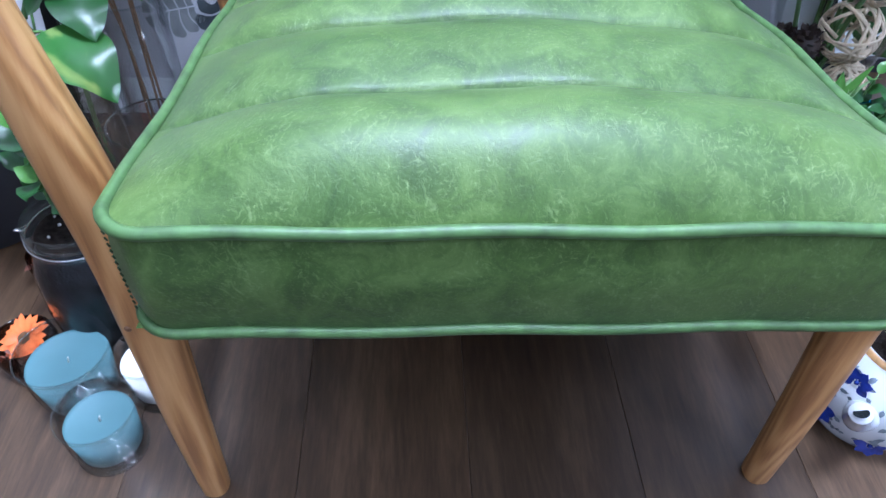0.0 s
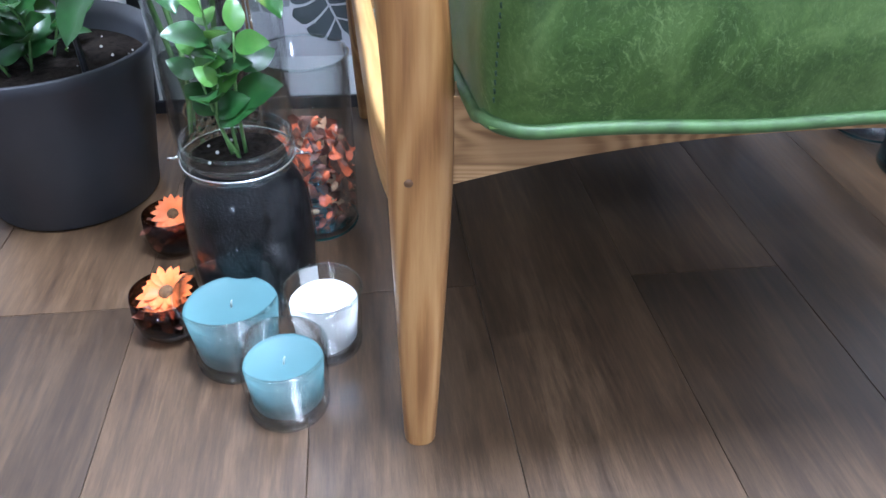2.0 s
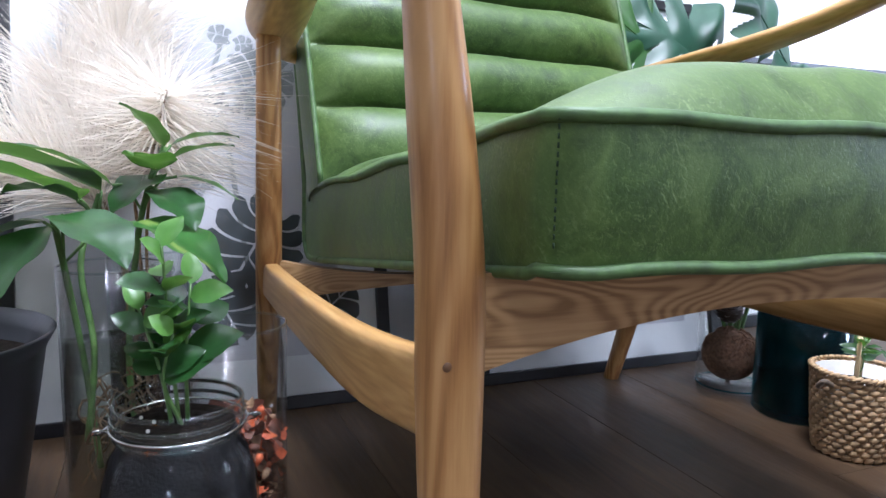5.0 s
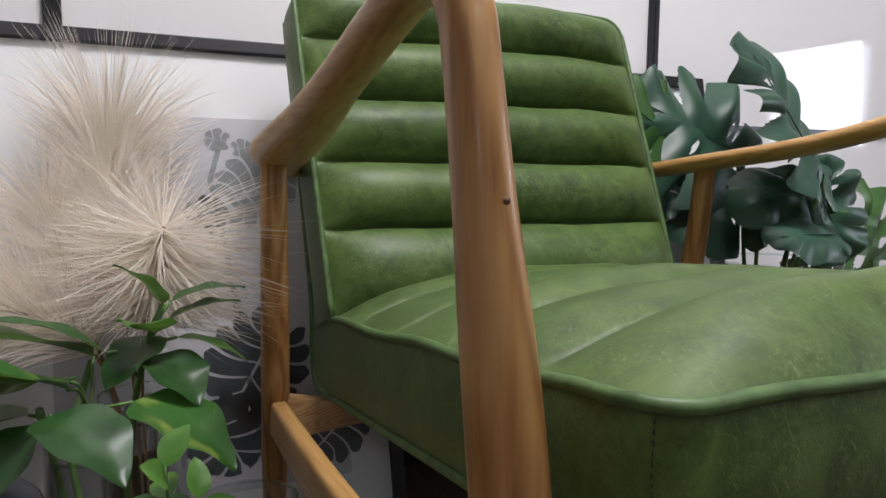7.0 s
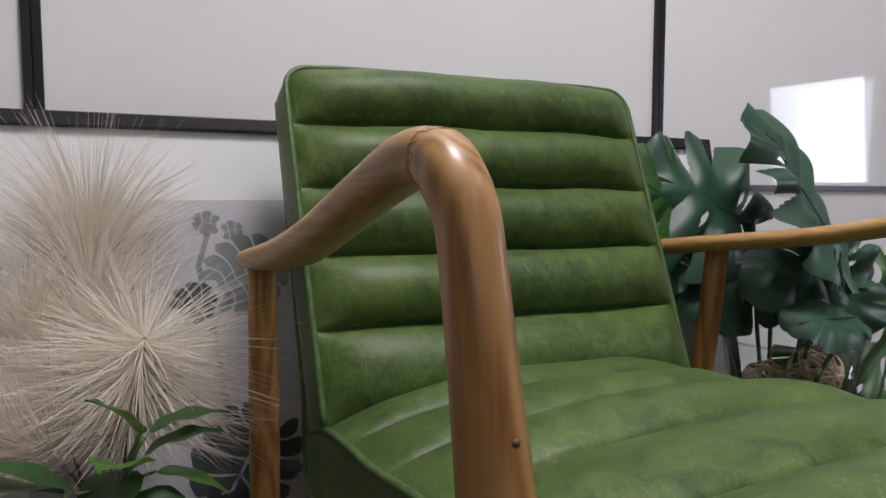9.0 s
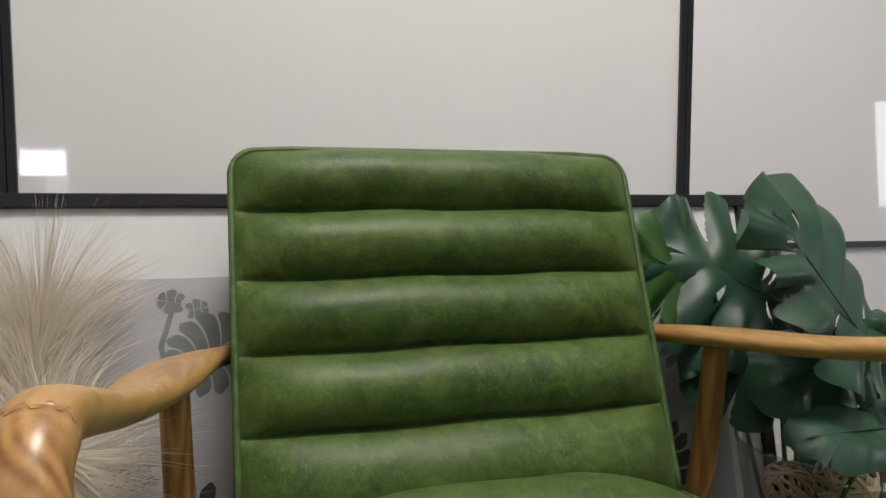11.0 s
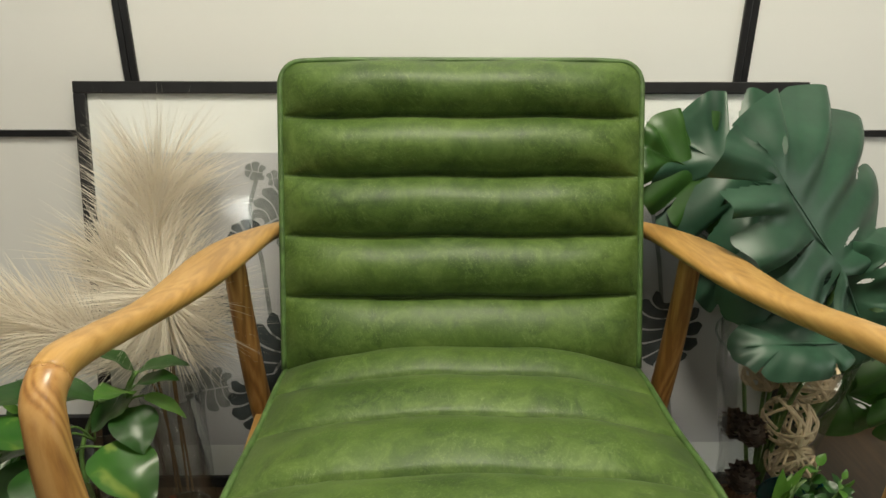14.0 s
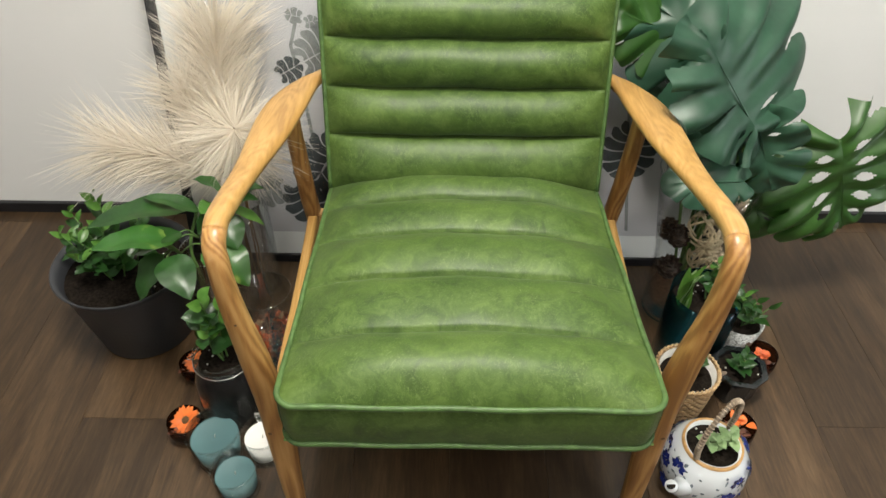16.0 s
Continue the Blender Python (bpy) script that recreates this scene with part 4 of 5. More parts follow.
# each leaf: where its blade begins and ends, measured from the stems' meeting point
SPREAD = Vector((-0.045, 0.030, 0))
POTHOS_LEAVES = (((0.035, 0.01, 0.364), (-0.127, -0.115, 0.409), 0.078, LEAF), ((0.020, -0.085, 0.36), (-0.105, -0.155, 0.395), 0.078, POTHOS), ((-0.004, -0.10, 0.338), (-0.055, -0.150, 0.262), 0.072, LEAF),
                 ((0.01, -0.12, 0.35), (0.065, -0.19, 0.31), 0.075, LEAF), ((0.07, -0.07, 0.338), (0.152, -0.125, 0.282), 0.092, POTHOS),
                 ((0.088, -0.004, 0.436), (0.045, -0.024, 0.480), 0.036, LEAF), ((0.095, -0.004, 0.438), (0.168, -0.008, 0.449), 0.031, LEAF), ((0.090, -0.014, 0.42), (0.160, -0.03, 0.439), 0.032, LEAF),
                 ((0.080, -0.014, 0.41), (0.058, -0.064, 0.428), 0.045, LEAF_LIGHT), ((0.10, -0.014, 0.404), (0.163, -0.034, 0.379), 0.02, LEAF_LIGHT), ((0.035, -0.014, 0.394), (-0.065, -0.024, 0.436), 0.032, LEAF),
                 ((0.080, -0.024, 0.39), (0.115, -0.074, 0.35), 0.05, LEAF), ((0.085, -0.01, 0.405), (0.035, -0.05, 0.365), 0.05, LEAF), ((-0.01, -0.08, 0.34), (-0.09, -0.06, 0.30), 0.065, LEAF), ((0.02, -0.06, 0.36), (-0.035, -0.13, 0.37), 0.06, LEAF))
for k, (b, t, w, mat) in enumerate(POTHOS_LEAVES):
    if b[2] > 0.38:
        b, t, w = Vector(b) + Vector((0.012, 0, -0.022)), Vector(t) + Vector((0.012, 0, -0.022)), w * 1.35
    b, t = tuple(Vector(b) + SPREAD), tuple(Vector(t) + SPREAD)
    node = (0.03, 0.014, 0.345) if b[2] > 0.365 else (-0.012, 0.01, 0.31) if b[2] > 0.352 else (-0.043, -0.02, 0.295)
    mid = tuple(0.5 * (p + q) + o for p, q, o in zip(node, b, (0, 0, 0.012)))
    st = part("stem", tube(spline([node, mid, b], 5), 0.0016, 6), STEM, pv)
    bm = bmesh.new()
    blade(bm, b, t, w * 0.95, droop=0.16, fold=0.2, n=12, m=6, wave=0.035, point=0.68)
    part("leaf", bm, mat, st)


# ---- feathery plumes ----
def plume(owner, line, start, count, reach, lean, seed):
    """A cane whose upper stretch is ringed with fine bristles that lean to its tip."""
    q = random.Random(seed)
    pts = [Vector(p) for p in spline(line, 12)]
    cane = part("cane", sweep([(*p, 0.0022, 0.0022) for p in pts], 7, side=(0.3, 0.9, 0.1)), PAMPAS_STEM, owner)
    verts, faces = [], []
    n = len(pts)
    for _ in range(count):
        t = start + (1 - start) * q.random() ** 0.85
        k = min(n - 2, int(t * (n - 1)))
        p = pts[k].lerp(pts[k + 1], t * (n - 1) - k)
        d = (pts[k + 1] - pts[k]).normalized()
        o = d.orthogonal().normalized()
        o = Matrix.Rotation(q.uniform(0, 6.283), 3, d) @ o
        tilt = lean * q.uniform(0.55, 1.35) + (0.9 * (t - 0.93) / 0.07 * q.random() if t > 0.93 else 0)
        way = (o + d * tilt).normalized()
        length = reach * q.uniform(0.55, 1.08)
        sag = Vector((0, 0, -1)) * length * q.uniform(0.02, 0.14)
        side = way.cross(Vector((q.gauss(0, 1), q.gauss(0, 1), q.gauss(0, 1)))).normalized() * q.uniform(0.0005, 0.0009)
        b = len(verts)
        m = p + way * length * 0.55 + sag * 0.25
        e = p + way * length + sag
        verts += [p - side, p + side, m + side * 0.9, m - side * 0.9, e]
        faces += [(b, b + 1, b + 2, b + 3), (b + 3, b + 2, b + 4)]
    me = bpy.data.meshes.new("bristles")
    me.from_pydata([tuple(v) for v in verts], [], faces)
    me.materials.append(PAMPAS)
    ob = new("bristles", me)
    ob.parent = cane
    tagged(ob, "fine cream bristles", kind="stuff")


plumes = thing("plume_vase", "glass vase of cream feathery dried plumes by the wall", "dried plumes", "", (-0.485, 1.315, 0))
part("glass", lathe([(0, 0), (0.045, 0), (0.048, 0.004), (0.05, 0.28), (0.048, 0.28), (0.0455, 0.014), (0, 0.012)], 56), GLASS, plumes).visible_shadow = False
part("rim", tube([(0.049 * math.cos(a), 0.049 * math.sin(a), 0.28) for a in [2 * math.pi * k / 56 for k in range(56)]], 0.0015, 6, closed=True), RIM, plumes).visible_shadow = False
plume(plumes, ((0.0, 0.0, 0.02), (-0.01, 0.04, 0.3), (-0.028, 0.10, 0.5), (-0.027, 0.152, 0.602)), 0.42, 1750, 0.195, 1.0, 1)
plume(plumes, ((0.01, 0.0, 0.02), (0.0, 0.02, 0.25), (0.01, 0.01, 0.38), (0.030, -0.039, 0.484)), 0.6, 1350, 0.17, 0.25, 2)
plume(plumes, ((-0.01, 0.0, 0.02), (-0.03, 0.01, 0.28), (-0.10, -0.01, 0.38), (-0.23, -0.03, 0.43)), 0.45, 1450, 0.17, 1.15, 3)
plume(plumes, ((-0.02, 0.0, 0.02), (-0.03, 0.03, 0.25), (-0.07, 0.06, 0.40), (-0.10, 0.08, 0.50)), 0.5, 900, 0.155, 1.0, 4)


# ---- teapot planter ----
tp = thing("teapot", "blue and white porcelain teapot planted with a pale succulent", "teapot", "", (0.452, 0.803, 0), turn=0)
tbody = [(0, 0.0), (0.052, 0.0), (0.056, 0.004), (0.060, 0.012), (0.074, 0.045), (0.078, 0.075), (0.072, 0.105), (0.060, 0.124), (0.054, 0.130)]
part("body", lathe(tbody + [(0.052, 0.134), (0.047, 0.134), (0.047, 0.118), (0.0, 0.112)], 64), PORCELAIN, tp)
part("rim_band", lathe([(0.0545, 0.129), (0.0535, 0.1355), (0.0495, 0.1355), (0.0495, 0.131)], 56), GILT, tp)
part("spout", sweep(spline([(-0.045, -0.045, 0.070, 0.02, 0.02), (-0.068, -0.062, 0.088, 0.015, 0.015), (-0.088, -0.078, 0.118, 0.0105, 0.0105), (-0.095, -0.083, 0.132, 0.011, 0.011)], 5), 18), PORCELAIN, tp)
# Black disc on the closed spout stands in for its shaded opening.
part("spout_mouth", lathe([(0, 0.0), (0.0075, 0.0)], 18), BLACK_GLAZE, tp, m=pose(-0.0957, -0.0836, 0.1335, -16, -20, 0))
soil_disc(tp, 0.0475, 0.122, 28, 8)


def on_body(a, z):
    for (r0, z0), (r1, z1) in zip(tbody, tbody[1:]):
        if z0 <= z <= z1 and z1 > z0:
            return Vector((math.cos(a), math.sin(a), 0)) * (r0 + (r1 - r0) * (z - z0) / (z1 - z0) + 0.0012) + Vector((0, 0, z))
    return Vector((0, 0, z))


for k, (a, z) in enumerate(((-1.35, 0.078), (-0.75, 0.05), (-0.3, 0.09), (0.2, 0.05), (0.75, 0.085), (1.5, 0.06), (2.1, 0.09), (2.7, 0.06), (3.2, 0.09), (3.45, 0.045), (4.3, 0.03), (5.3, 0.028), (-1.1, 0.108), (-0.55, 0.112), (0.2, 0.11), (2.9, 0.11), (3.6, 0.108))):
    c = on_body(a, z)
    nrm = Vector((math.cos(a), math.sin(a), 0.1)).normalized()
    s = nrm.cross(Vector((0, 0, 1))).normalized()
    u = s.cross(nrm)
    bm = bmesh.new()
    for j in range(7):
        w = 2 * math.pi * j / 7
        d = s * math.cos(w) + u * math.sin(w)
        blade(bm, c + d * 0.003, c + d * 0.018, 0.0125, nrm, 0.1, 0.0, 4, 2)
    bmesh.ops.create_icosphere(bm, subdivisions=1, radius=0.0032, matrix=Matrix.Translation(c))
    part("painted_flower", bm, COBALT, tp, "cobalt blue painted flower")
bm = bmesh.new()
for k in range(240):
    a, z = rnd.uniform(0, 6.3), rnd.uniform(0.012, 0.118)
    c = on_body(a, z)
    s = Vector((-math.sin(a), math.cos(a), 0))
    d = (s * rnd.uniform(-1, 1) + Vector((0, 0, rnd.uniform(-1, 1)))) * 0.012
    e = on_body(a + d.dot(s) / 0.075, max(0.006, min(0.122, z + d.z)))
    blade(bm, c, e, 0.0055, Vector((math.cos(a), math.sin(a), 0)), 0.1, 0.0, 3, 2)
tagged(part("painted_sprays", bm, INK_GREY, tp), kind="stuff")
hl = spline([(-0.036, -0.028, 0.128), (-0.044, -0.033, 0.17), (-0.032, -0.022, 0.218), (0.004, 0.008, 0.244), (0.036, 0.032, 0.214), (0.044, 0.038, 0.17), (0.037, 0.033, 0.13)], 8)
hd = part("handle", tube(hl, 0.0042, 10), WRAP, tp, "cane-wound bail handle")
bm = bmesh.new()
for k in range(2, len(hl) - 2):
    p, d = Vector(hl[k]), (Vector(hl[k + 1]) - Vector(hl[k - 1])).normalized()
    o = d.orthogonal().normalized()
    tube([p + (Matrix.Rotation(2 * math.pi * j / 10, 3, d) @ o) * 0.0048 for j in range(10)], 0.0013, 5, bm, True)
tagged(part("winding", bm, WINDING, hd), kind="stuff")
for k in range(4):
    sprig(tp, (0.006 * k - 0.004, 0.004 * k, 0.122), (0.014 * k - 0.006, -0.016 + 0.006 * k, 0.165), 5, 0.026, 0.020, LEAF_PALE, 0.0016, 0.4, 0.3, 60 + k)


# ---- woven basket ----
bk = thing("basket", "small woven straw basket holding a seedling and sticks", "basket", "", (0.455, 0.980, 0))
bm = bmesh.new()
rows, per = 15, 22
for r in range(rows):
    z = 0.006 + r * 0.0077
    rad = 0.048 + 0.011 * (r / rows) ** 0.8
    for k in range(per):
        a = 2 * math.pi * (k + 0.5 * (r % 2)) / per
        h = 2 * math.pi / per * 0.52
        p = [((rad + 0.0028 * math.cos(j * math.pi / 4)) * math.cos(a + h * j / 2), (rad + 0.0028 * math.cos(j * math.pi / 4)) * math.sin(a + h * j / 2), z + 0.0012 * j) for j in (-2, -1, 0, 1, 2)]
        sweep([(*v, 0.0022, 0.0046) for v in p], 6, bm, (math.cos(a), math.sin(a), 0))
tagged(part("weave", bm, STRAW, bk), kind="stuff")
bm = bmesh.new()
for k in range(40):
    a, b = 2 * math.pi * k / 40, 2 * math.pi * (k + 1.5) / 40
    tube([(0.060 * math.cos(a), 0.060 * math.sin(a), 0.117), (0.063 * math.cos((a + b) / 2), 0.063 * math.sin((a + b) / 2), 0.123), (0.058 * math.cos(b), 0.058 * math.sin(b), 0.124)], 0.0028, 6, bm)
part("braided_rim", bm, STRAW, bk)
part("liner", lathe([(0, 0.004), (0.046, 0.004), (0.057, 0.119), (0.055, 0.119), (0.052, 0.09), (0, 0.085)], 40), LINER, bk)
soil_disc(bk, 0.0525, 0.098, 30, 6)
for dx, dy in ((-0.018, -0.012), (-0.012, -0.006), (0.02, 0.01)):
    part("stick", tube([(dx, dy, 0.09), (dx - 0.002, dy, 0.18)], 0.0024, 8), BAMBOO, bk)
for s in (-1, 1):
    part("loop", tube(spline([(s * 0.058, -0.008, 0.106), (s * 0.075, -0.004, 0.114), (s * 0.075, 0.004, 0.104), (s * 0.058, 0.008, 0.106)], 4), 0.0035, 7), WRAP, bk)
for k in range(3):
    sprig(bk, (0.012 * k - 0.01, 0.005, 0.098), (0.022 * k - 0.015, -0.01 + 0.01 * k, 0.160), 5, 0.034, 0.017, LEAF, 0.0013, 0.7, 0.2, 70 + k, LEAF_LIGHT)


# ---- teal glass planter ----
tg = thing("planter", "dark teal glass planter with a jade plant and cuttings", "planter", "", (0.510, 1.118, 0))
part("glass", lathe([(0, 0), (0.066, 0), (0.071, 0.006), (0.072, 0.20), (0.069, 0.20), (0.067, 0.014), (0, 0.012)], 56), BLUE_GLASS, tg).visible_shadow = False
part("rim", tube([(0.0705 * math.cos(a), 0.0705 * math.sin(a), 0.20) for a in [2 * math.pi * k / 60 for k in range(60)]], 0.0018, 6, closed=True), BLUE_EDGE, tg).visible_shadow = False
part("packed_soil", lathe([(0, 0.014), (0.065, 0.014), (0.066, 0.165), (0, 0.166)], 40), SOIL, tg)
soil_disc(tg, 0.066, 0.168, 30, 12)
for k, (dx, dy, hgt) in enumerate(((0.025, -0.01, 0.085), (0.04, 0.015, 0.07), (0.012, 0.02, 0.09), (0.045, -0.03, 0.06))):
    sprig(tg, (dx * 0.6, dy * 0.6, 0.168), (dx * 1.3, dy * 1.3, 0.168 + hgt), 9, 0.032, 0.022, LEAF, 0.0022, 0.35, 0.4, 80 + k, LEAF_LIGHT)
for k in range(5):
    a = 2.2 + 0.5 * k
    bm = bmesh.new()
    b = Vector((-0.045 + 0.006 * math.cos(a), -0.02 + 0.006 * math.sin(a), 0.166))
    blade(bm, b, b + Vector((0.02 * math.cos(a * 2), 0.02 * math.sin(a * 2), 0.105 + 0.012 * (k % 3))), 0.03, (math.cos(a), math.sin(a), 0.2), 0.1, 0.5, 8, 4, 0.06)
    part("leaf", bm, LEAF_PALE if k % 2 else LEAF_LIGHT, tg)
part("marker_stick", tube([(0.015, -0.035, 0.16), (0.022, -0.04, 0.235)], 0.003, 8), BAMBOO, tg)


# ---- small pots beside the chair ----
sp = thing("plant_pot", "speckled grey ceramic pot with a small green plant", "plant pot", "small pots", (0.625, 1.150, 0))
part("pot", lathe([(0, 0), (0.038, 0), (0.041, 0.004), (0.052, 0.085), (0.048, 0.085), (0.044, 0.06), (0, 0.06)], 44), SPECKLE, sp)
soil_disc(sp, 0.046, 0.072, 28, 6)
for k in range(4):
    sprig(sp, (0.004 * k, 0.006 * k - 0.01, 0.072), (0.03 - 0.018 * k, 0.02 * k - 0.03, 0.15), 6, 0.045, 0.018, LEAF, 0.0017, 0.35, 0.5, 90 + k)
bp = thing("plant_pot", "square black glazed pot with a small succulent", "plant pot", "small pots", (0.585, 1.02, 0), turn=12)
part("pot", lathe([(0, 0), (0.042, 0), (0.046, 0.004), (0.05, 0.07), (0.058, 0.075), (0.058, 0.08), (0.046, 0.08), (0.044, 0.06), (0, 0.06)], 8), BLACK_GLAZE, bp, smooth=False)
soil_disc(bp, 0.044, 0.068, 24, 4)
for k in range(3):
    sprig(bp, (0.004 * k, 0, 0.068), (0.012 * k - 0.012, 0.01 * k - 0.012, 0.108), 7, 0.03, 0.016, LEAF, 0.0018, 0.2, 0.5, 100 + k)


# ---- tall glass vase with rattan balls and large leaves ----
rv = thing("vase", "tall clear glass vase of rattan balls, cones and monstera leaves", "vase", "", (0.505, 1.258, 0))
part("glass", lathe([(0, 0), (0.057, 0), (0.061, 0.006), (0.066, 0.18), (0.085, 0.29), (0.104, 0.405), (0.1015, 0.405), (0.083, 0.29), (0.064, 0.18), (0.059, 0.016), (0, 0.014)], 64), GLASS, rv).visible_shadow = False
for z, r, mat in ((0.405, 0.103, RIM), (0.007, 0.060, BLUE_EDGE)):
    part("rim", tube([(r * math.cos(a), r * math.sin(a), z) for a in [2 * math.pi * k / 60 for k in range(60)]], 0.0018, 6, closed=True), mat, rv).visible_shadow = False


def rattan_ball(at, r, seed):
    q = random.Random(seed)
    ob = thing("rattan_ball", "cream woven rattan ball inside a glass vase", "rattan ball", "rattan balls", at)
    for k in range(22):
        ax = Vector((q.gauss(0, 1), q.gauss(0, 1), q.gauss(0, 1))).normalized()
        o = ax.orthogonal().normalized()
        rr, off = r * q.uniform(0.93, 1.0), ax * r * q.uniform(-0.35, 0.35)
        rad = math.sqrt(max(0.2 * r * r, rr * rr - off.length_squared))
        a0, span = q.uniform(0, 6.3), q.uniform(3.0, 6.2)
        pts = [off + (Matrix.Rotation(a0 + span * j / 20, 3, ax) @ o) * rad for j in range(21)]
        part("strip", sweep([(*p, 0.0026, 0.0012) for p in pts], 6, side=tuple(ax)), RATTAN, ob)


rattan_ball((0.523, 1.234, 0.271), 0.042, 1)
rattan_ball((0.542, 1.240, 0.190), 0.039, 2)
rattan_ball((0.545, 1.242, 0.350), 0.042, 3)
rattan_ball((0.500, 1.300, 0.325), 0.036, 4)


def pine_cone(at, r, seed):
    q = random.Random(seed)
    ob = thing("pine_cone", "dark brown cone in the glass vase", "pine cone", "cones", at)
    bm = bmesh.new()
    bmesh.ops.create_icosphere(bm, subdivisions=2, radius=r * 0.72)
    for k in range(46):
        z = 1 - 2 * (k + 0.5) / 46
        a = k * 2.4
        d = Vector((math.sqrt(1 - z * z) * math.cos(a), math.sqrt(1 - z * z) * math.sin(a), z))
        blade(bm, d * r * 0.6, d * r * 0.95 + Vector((0, 0, r * 0.2)), r * 0.42, (0, 0, 1), 0.2, 0.3, 3, 2)
    part("scales", bm, CONE, ob)


pine_cone((0.466, 1.232, 0.250), 0.030, 1)
pine_cone((0.462, 1.285, 0.225), 0.030, 2)
pine_cone((0.470, 1.240, 0.150), 0.032, 3)
ball = thing("coir_ball", "round brown coconut-fibre ball in the vase", "coir ball", "", (0.500, 1.258, 0.062))
part("husk", lathe([(0.0 if k in (0, 16) else 0.050 * math.sin(math.pi * k / 16), -0.048 * math.cos(math.pi * k / 16)) for k in range(17)], 36), COIR, ball)
bm = bmesh.new()
for k in range(260):
    d = Vector((rnd.gauss(0, 1), rnd.gauss(0, 1), abs(rnd.gauss(0, 1)))).normalized()
    p = d * 0.047
    s = d.orthogonal().normalized() * 0.018
    s.rotate(Matrix.Rotation(rnd.uniform(0, 6.3), 3, d))
    tube([p, p + s * 0.5 + d * 0.004, p + s], 0.0007, 4, bm)
tagged(part("fibres", bm, COIR, ball), kind="stuff")


def monstera(owner, hub, tip, normal, width, mat, seed, foot, slots=7, holes=True, cup=0.25, bend=0.25, gap=0.4, cut_from=(0.15, 0.15), wavy=0.22, eye_size=0.02, wide=(1.0, 1.0), curl=0.10):
    """A split heart-shaped leaf: real cuts between the lobes, holes by the midrib, a folded and drooping blade on a long petiole."""
    q = random.Random(seed)
    hub, tip, nrm = Vector(hub), Vector(tip), Vector(normal).normalized()
    d = tip - hub
    length = d.length
    d.normalize()
    s = d.cross(nrm).normalized()
    nrm = s.cross(d).normalized()
    cuts = [[(k + 0.8 + q.uniform(-0.25, 0.25)) / (slots + 0.9) for k in range(slots)] for _ in (0, 1)]
    deep = [[q.uniform(low, max(0.7, low + 0.2)) for _ in range(slots)] for low in cut_from]
    eyes = [[q.random() < (0.5 if eye_size < 0.03 else 1.1) for _ in range(slots)] for _ in (0, 1)]
    bm = bmesh.new()
    NS, NT = 210, 26
    for side in (0, 1):
        sg = 1 if side else -1

        def point(a, t):
            th = math.pi * 0.93 * (1 - a)
            ex = length * 0.42 + math.cos(th) * length * (0.60 if th < math.pi / 2 else 0.62)
            ey = math.sin(th) ** 0.85 * width * 0.5 * wide[side] if th > 0 else 0
            near = min((abs(a - c) for c in cuts[side]), default=1)
            lobe = 1 - 0.20 * math.exp(-(near / 0.026) ** 2)
            e = Vector((ex, ey * lobe))
            o = Vector((length * 0.84 * a ** 1.25, 0))
            p = o.lerp(e, t)
            lift = -cup * p.y * p.y / width + 0.10 * p.y - bend * (max(0, p.x) / length) ** 2 * length * 0.5 - curl * width * t ** 3 + 0.012 * width * math.sin(a * 40 + side) * t * t
            lift += 0.045 * width * math.cos((a * (slots + 0.9) - 0.3) * 2 * math.pi) * t + 0.02 * width * math.sin(7 * a + 5 * t + seed) + wavy * width * t * t * noise.noise((a * slots * 1.3, seed * 3.7, side * 5.1))
            return hub + d * p.x + s * (sg * p.y) + nrm * lift
        g = [[None] * (NT + 1) for _ in range(NS + 1)]

        def vert(i, j):
            if g[i][j] is None:
                g[i][j] = bm.verts.new(point(i / NS, j / NT))
            return g[i][j]
        for i in range(NS):
            a = (i + 0.5) / NS
            for j in range(NT):
                t = (j + 0.5) / NT
                gone = False
                for c, dp, eye in zip(cuts[side], deep[side], eyes[side]):
                    if t > dp and abs(a - c) < 0.0036 + (gap if isinstance(gap, float) else gap[side]) * 0.013 * (t - dp) / (1 - dp):
                        gone = True
                    if holes and eye and 0.16 < t < 0.42 and abs(a - c - 0.06) < eye_size * math.sin(math.pi * (t - 0.16) / 0.26):
                        gone = True
                if not gone:
                    bm.faces.new((vert(i, j), vert(i + 1, j), vert(i + 1, j + 1), vert(i, j + 1)))
    foot, mid = Vector(foot), (Vector(foot) + hub) / 2 + Vector((0, 0.02, 0.05))
    st = part("petiole", tube(spline([tuple(foot), tuple(mid), tuple(hub)], 8), 0.0036, 8), STEM, owner)
    lf = part("leaf", bm, mat, st)
    rib = [hub + d * (length * k / 10) + nrm * (0.0012 - bend * (k / 10) ** 2 * length * 0.5) for k in range(10)]
    part("midrib", sweep([(*p, 0.0022 * (1 - k / 12), 0.0012) for k, p in enumerate(rib)], 6, side=tuple(s)), mat, st)
    return lf


big = thing("monstera_leaves", "large dark green split monstera leaves in a glass vase", "monstera", "", (0, 0, 0))
F = (0.505, 1.258, 0.05)
monstera(big, (0.525, 1.190, 0.545), (0.368, 1.212, 0.752), (0.42, -0.80, 0.38), 0.27, MONSTERA, 1, F, 4, bend=0.05, gap=(1.8, 0.6), cut_from=(0.05, 0.82), wavy=0.08, cup=0.30, wide=(0.85, 1.75), curl=0.05)
monstera(big, (0.540, 1.225, 0.545), (0.600, 1.180, 0.405), (-0.4, -0.75, 0.5), 0.17, MONSTERA, 2, F, 3, gap=0.6, cut_from=(0.5, 0.3))
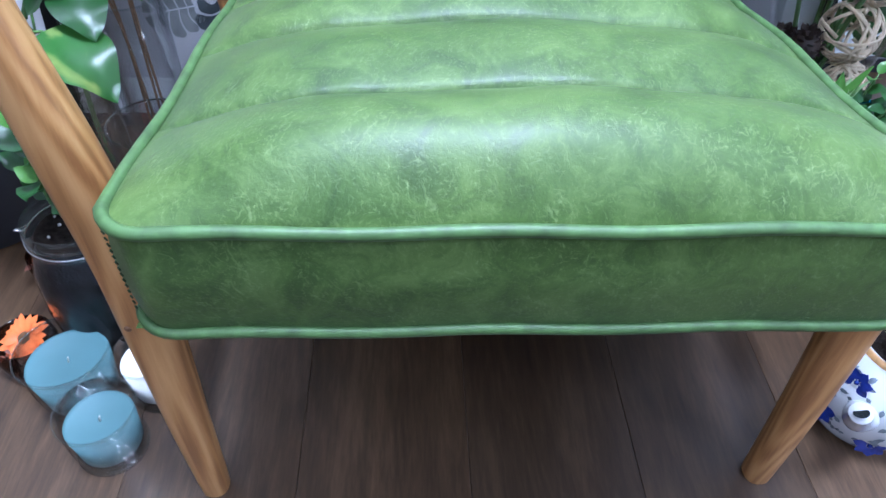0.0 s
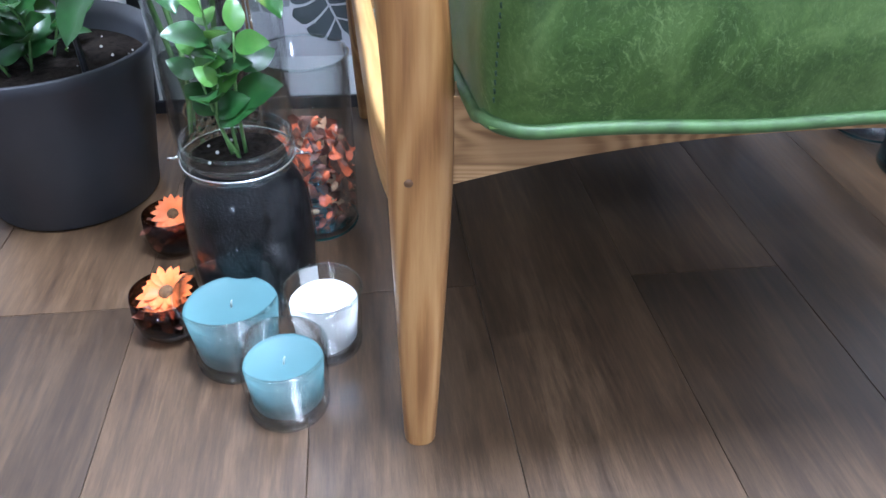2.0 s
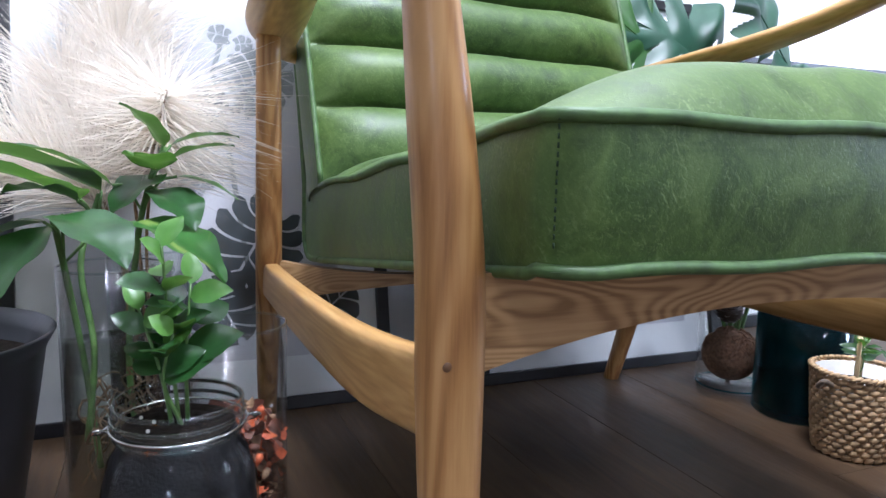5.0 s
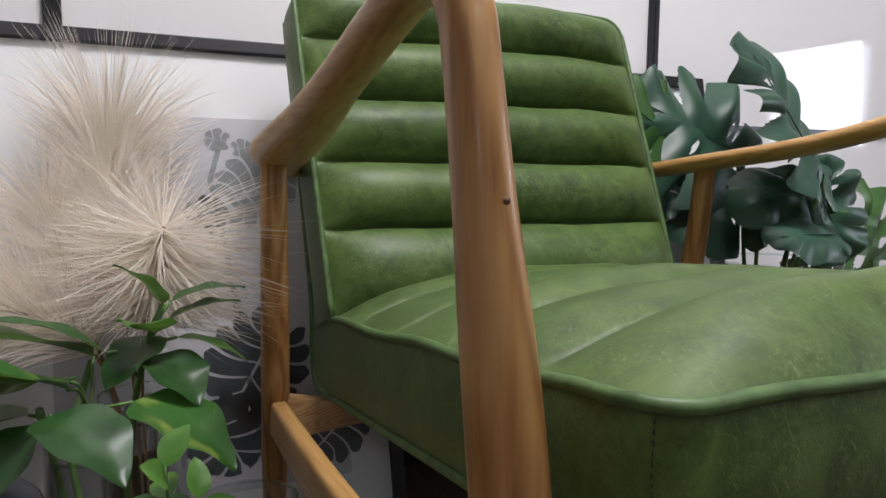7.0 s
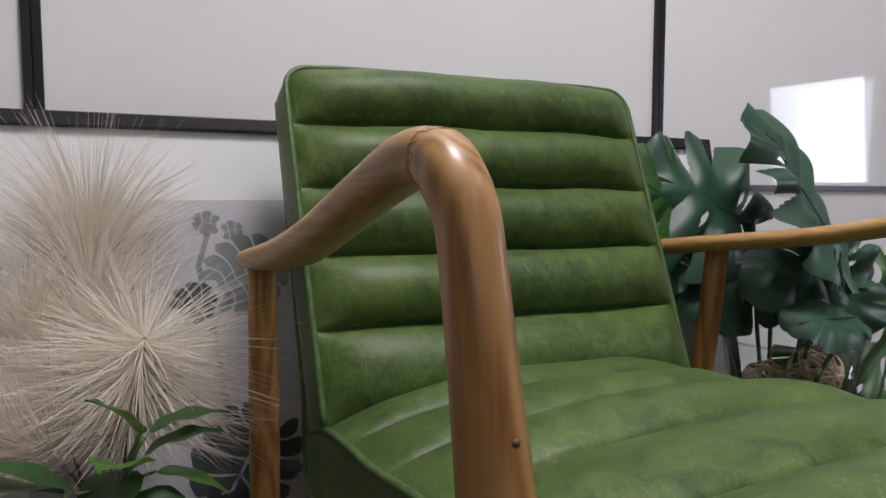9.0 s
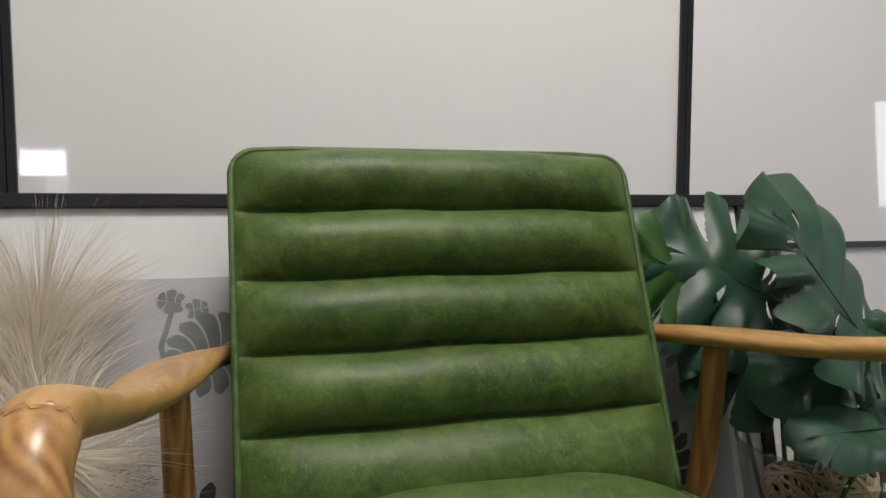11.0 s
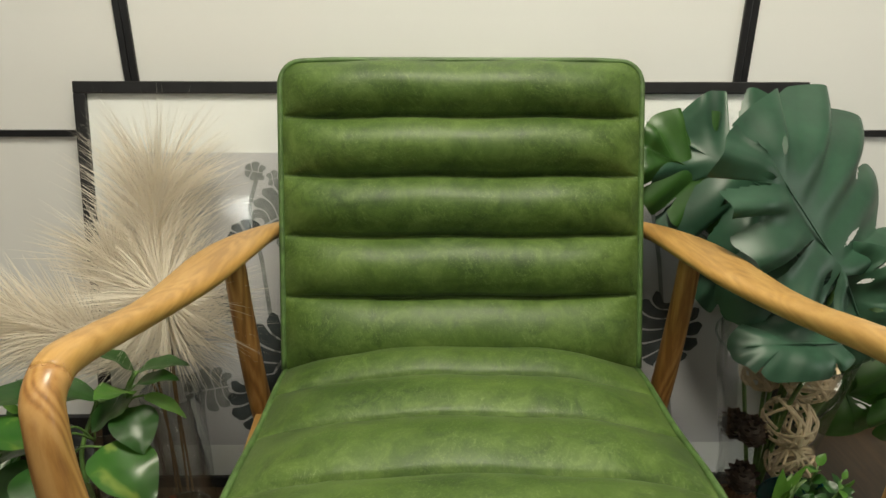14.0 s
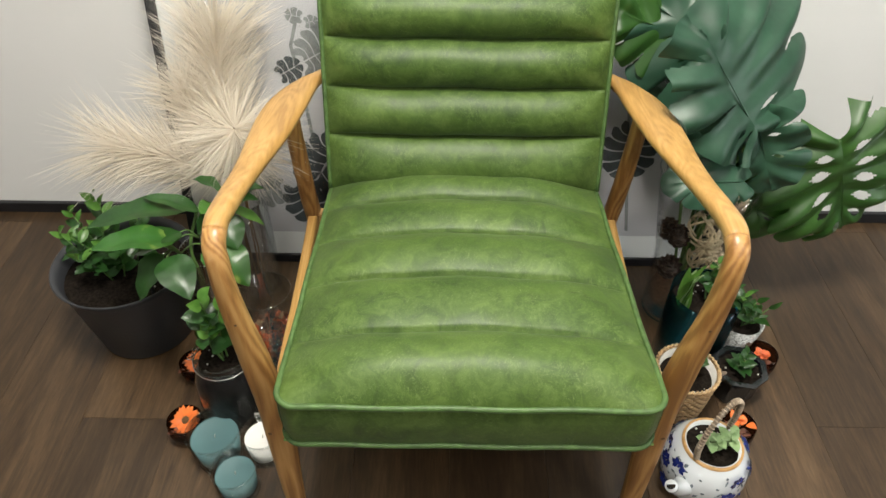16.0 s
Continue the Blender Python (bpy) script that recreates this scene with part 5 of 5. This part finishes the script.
monstera(big, (0.540, 1.370, 0.585), (0.345, 1.440, 0.690), (0.1, -0.9, 0.35), 0.31, MONSTERA, 3, F, 3, bend=0.06, gap=2.2, cut_from=(0.08, 0.08), wavy=0.1, curl=0.05)
monstera(big, (0.470, 1.440, 0.595), (0.292, 1.395, 0.680), (0.1, -0.9, 0.45), 0.20, MONSTERA_BRIGHT, 4, F, 4, cut_from=(0.6, 0.6), bend=0.1)
monstera(big, (0.530, 1.225, 0.525), (0.385, 1.195, 0.515), (-0.3, -0.75, 0.55), 0.15, MONSTERA, 5, F, 2, False, gap=0.9)
monstera(big, (0.520, 1.160, 0.455), (0.374, 1.138, 0.470), (-0.25, -0.6, 0.75), 0.10, MONSTERA, 8, F, 2, False, cut_from=(0.8, 0.8), wavy=0.06)
monstera(big, (0.550, 1.330, 0.510), (0.380, 1.370, 0.480), (-0.2, -0.85, 0.45), 0.20, MONSTERA, 9, F, 3, gap=0.8)
monstera(big, (0.742, 1.275, 0.475), (0.868, 1.265, 0.205), (-0.1, -0.8, 0.6), 0.34, MONSTERA_BRIGHT, 6, F, 5, gap=0.6, cut_from=(0.7, 0.7), wavy=0.06, eye_size=0.032, cup=0.1)
monstera(big, (0.62, 1.33, 0.36), (0.66, 1.25, 0.23), (-0.2, -0.85, 0.5), 0.18, MONSTERA_BRIGHT, 7, F, 3)


# ---- lamp across the room, seen mirrored in the wall panels ----
lamp = thing("floor_lamp", "grey dome-shaded floor lamp across the room", "floor lamp", "", (-2.35, -1.15, 0))
part("base", lathe([(0, 0), (0.15, 0), (0.15, 0.02), (0.02, 0.03), (0, 0.03)], 40), BLACK, lamp)
part("pole", lathe([(0.012, 0.03), (0.012, 0.5), (0, 0.5)], 16), BLACK, lamp)
part("shade", lathe([(0.25, 0.44), (0.245, 0.52), (0.21, 0.62), (0.14, 0.70), (0.05, 0.735), (0, 0.74)], 48), ROOM, lamp)


# ---- floor planks ----
PLANK_W, PLANK_L = 0.19, 1.24
shared = {}
for c in range(-16, 17):
    x0 = -0.022 + c * PLANK_W
    if x0 < X0 - 0.01 or x0 + PLANK_W > X1 + 0.2:
        continue
    y = 0.928 + (0 if c % 2 == 0 else PLANK_L / 2) - 4 * PLANK_L
    while y < 1.62:
        a, b = max(y, Y0), min(y + PLANK_L, WALL_Y + 0.01)
        if b - a > 0.02:
            key = round(b - a, 3)
            if key not in shared:
                bm = boxed((0.0003, 0.0003, -0.006), (PLANK_W - 0.0003, key - 0.0003, 0.0), 0.0006)
                ob = part("plank", bm, FLOOR, floor, smooth=False)
                shared[key] = ob.data
            else:
                ob = new("plank", shared[key])
                ob.parent = floor
            ob.matrix_basis = pose(x0, a, 0)
        y += PLANK_L
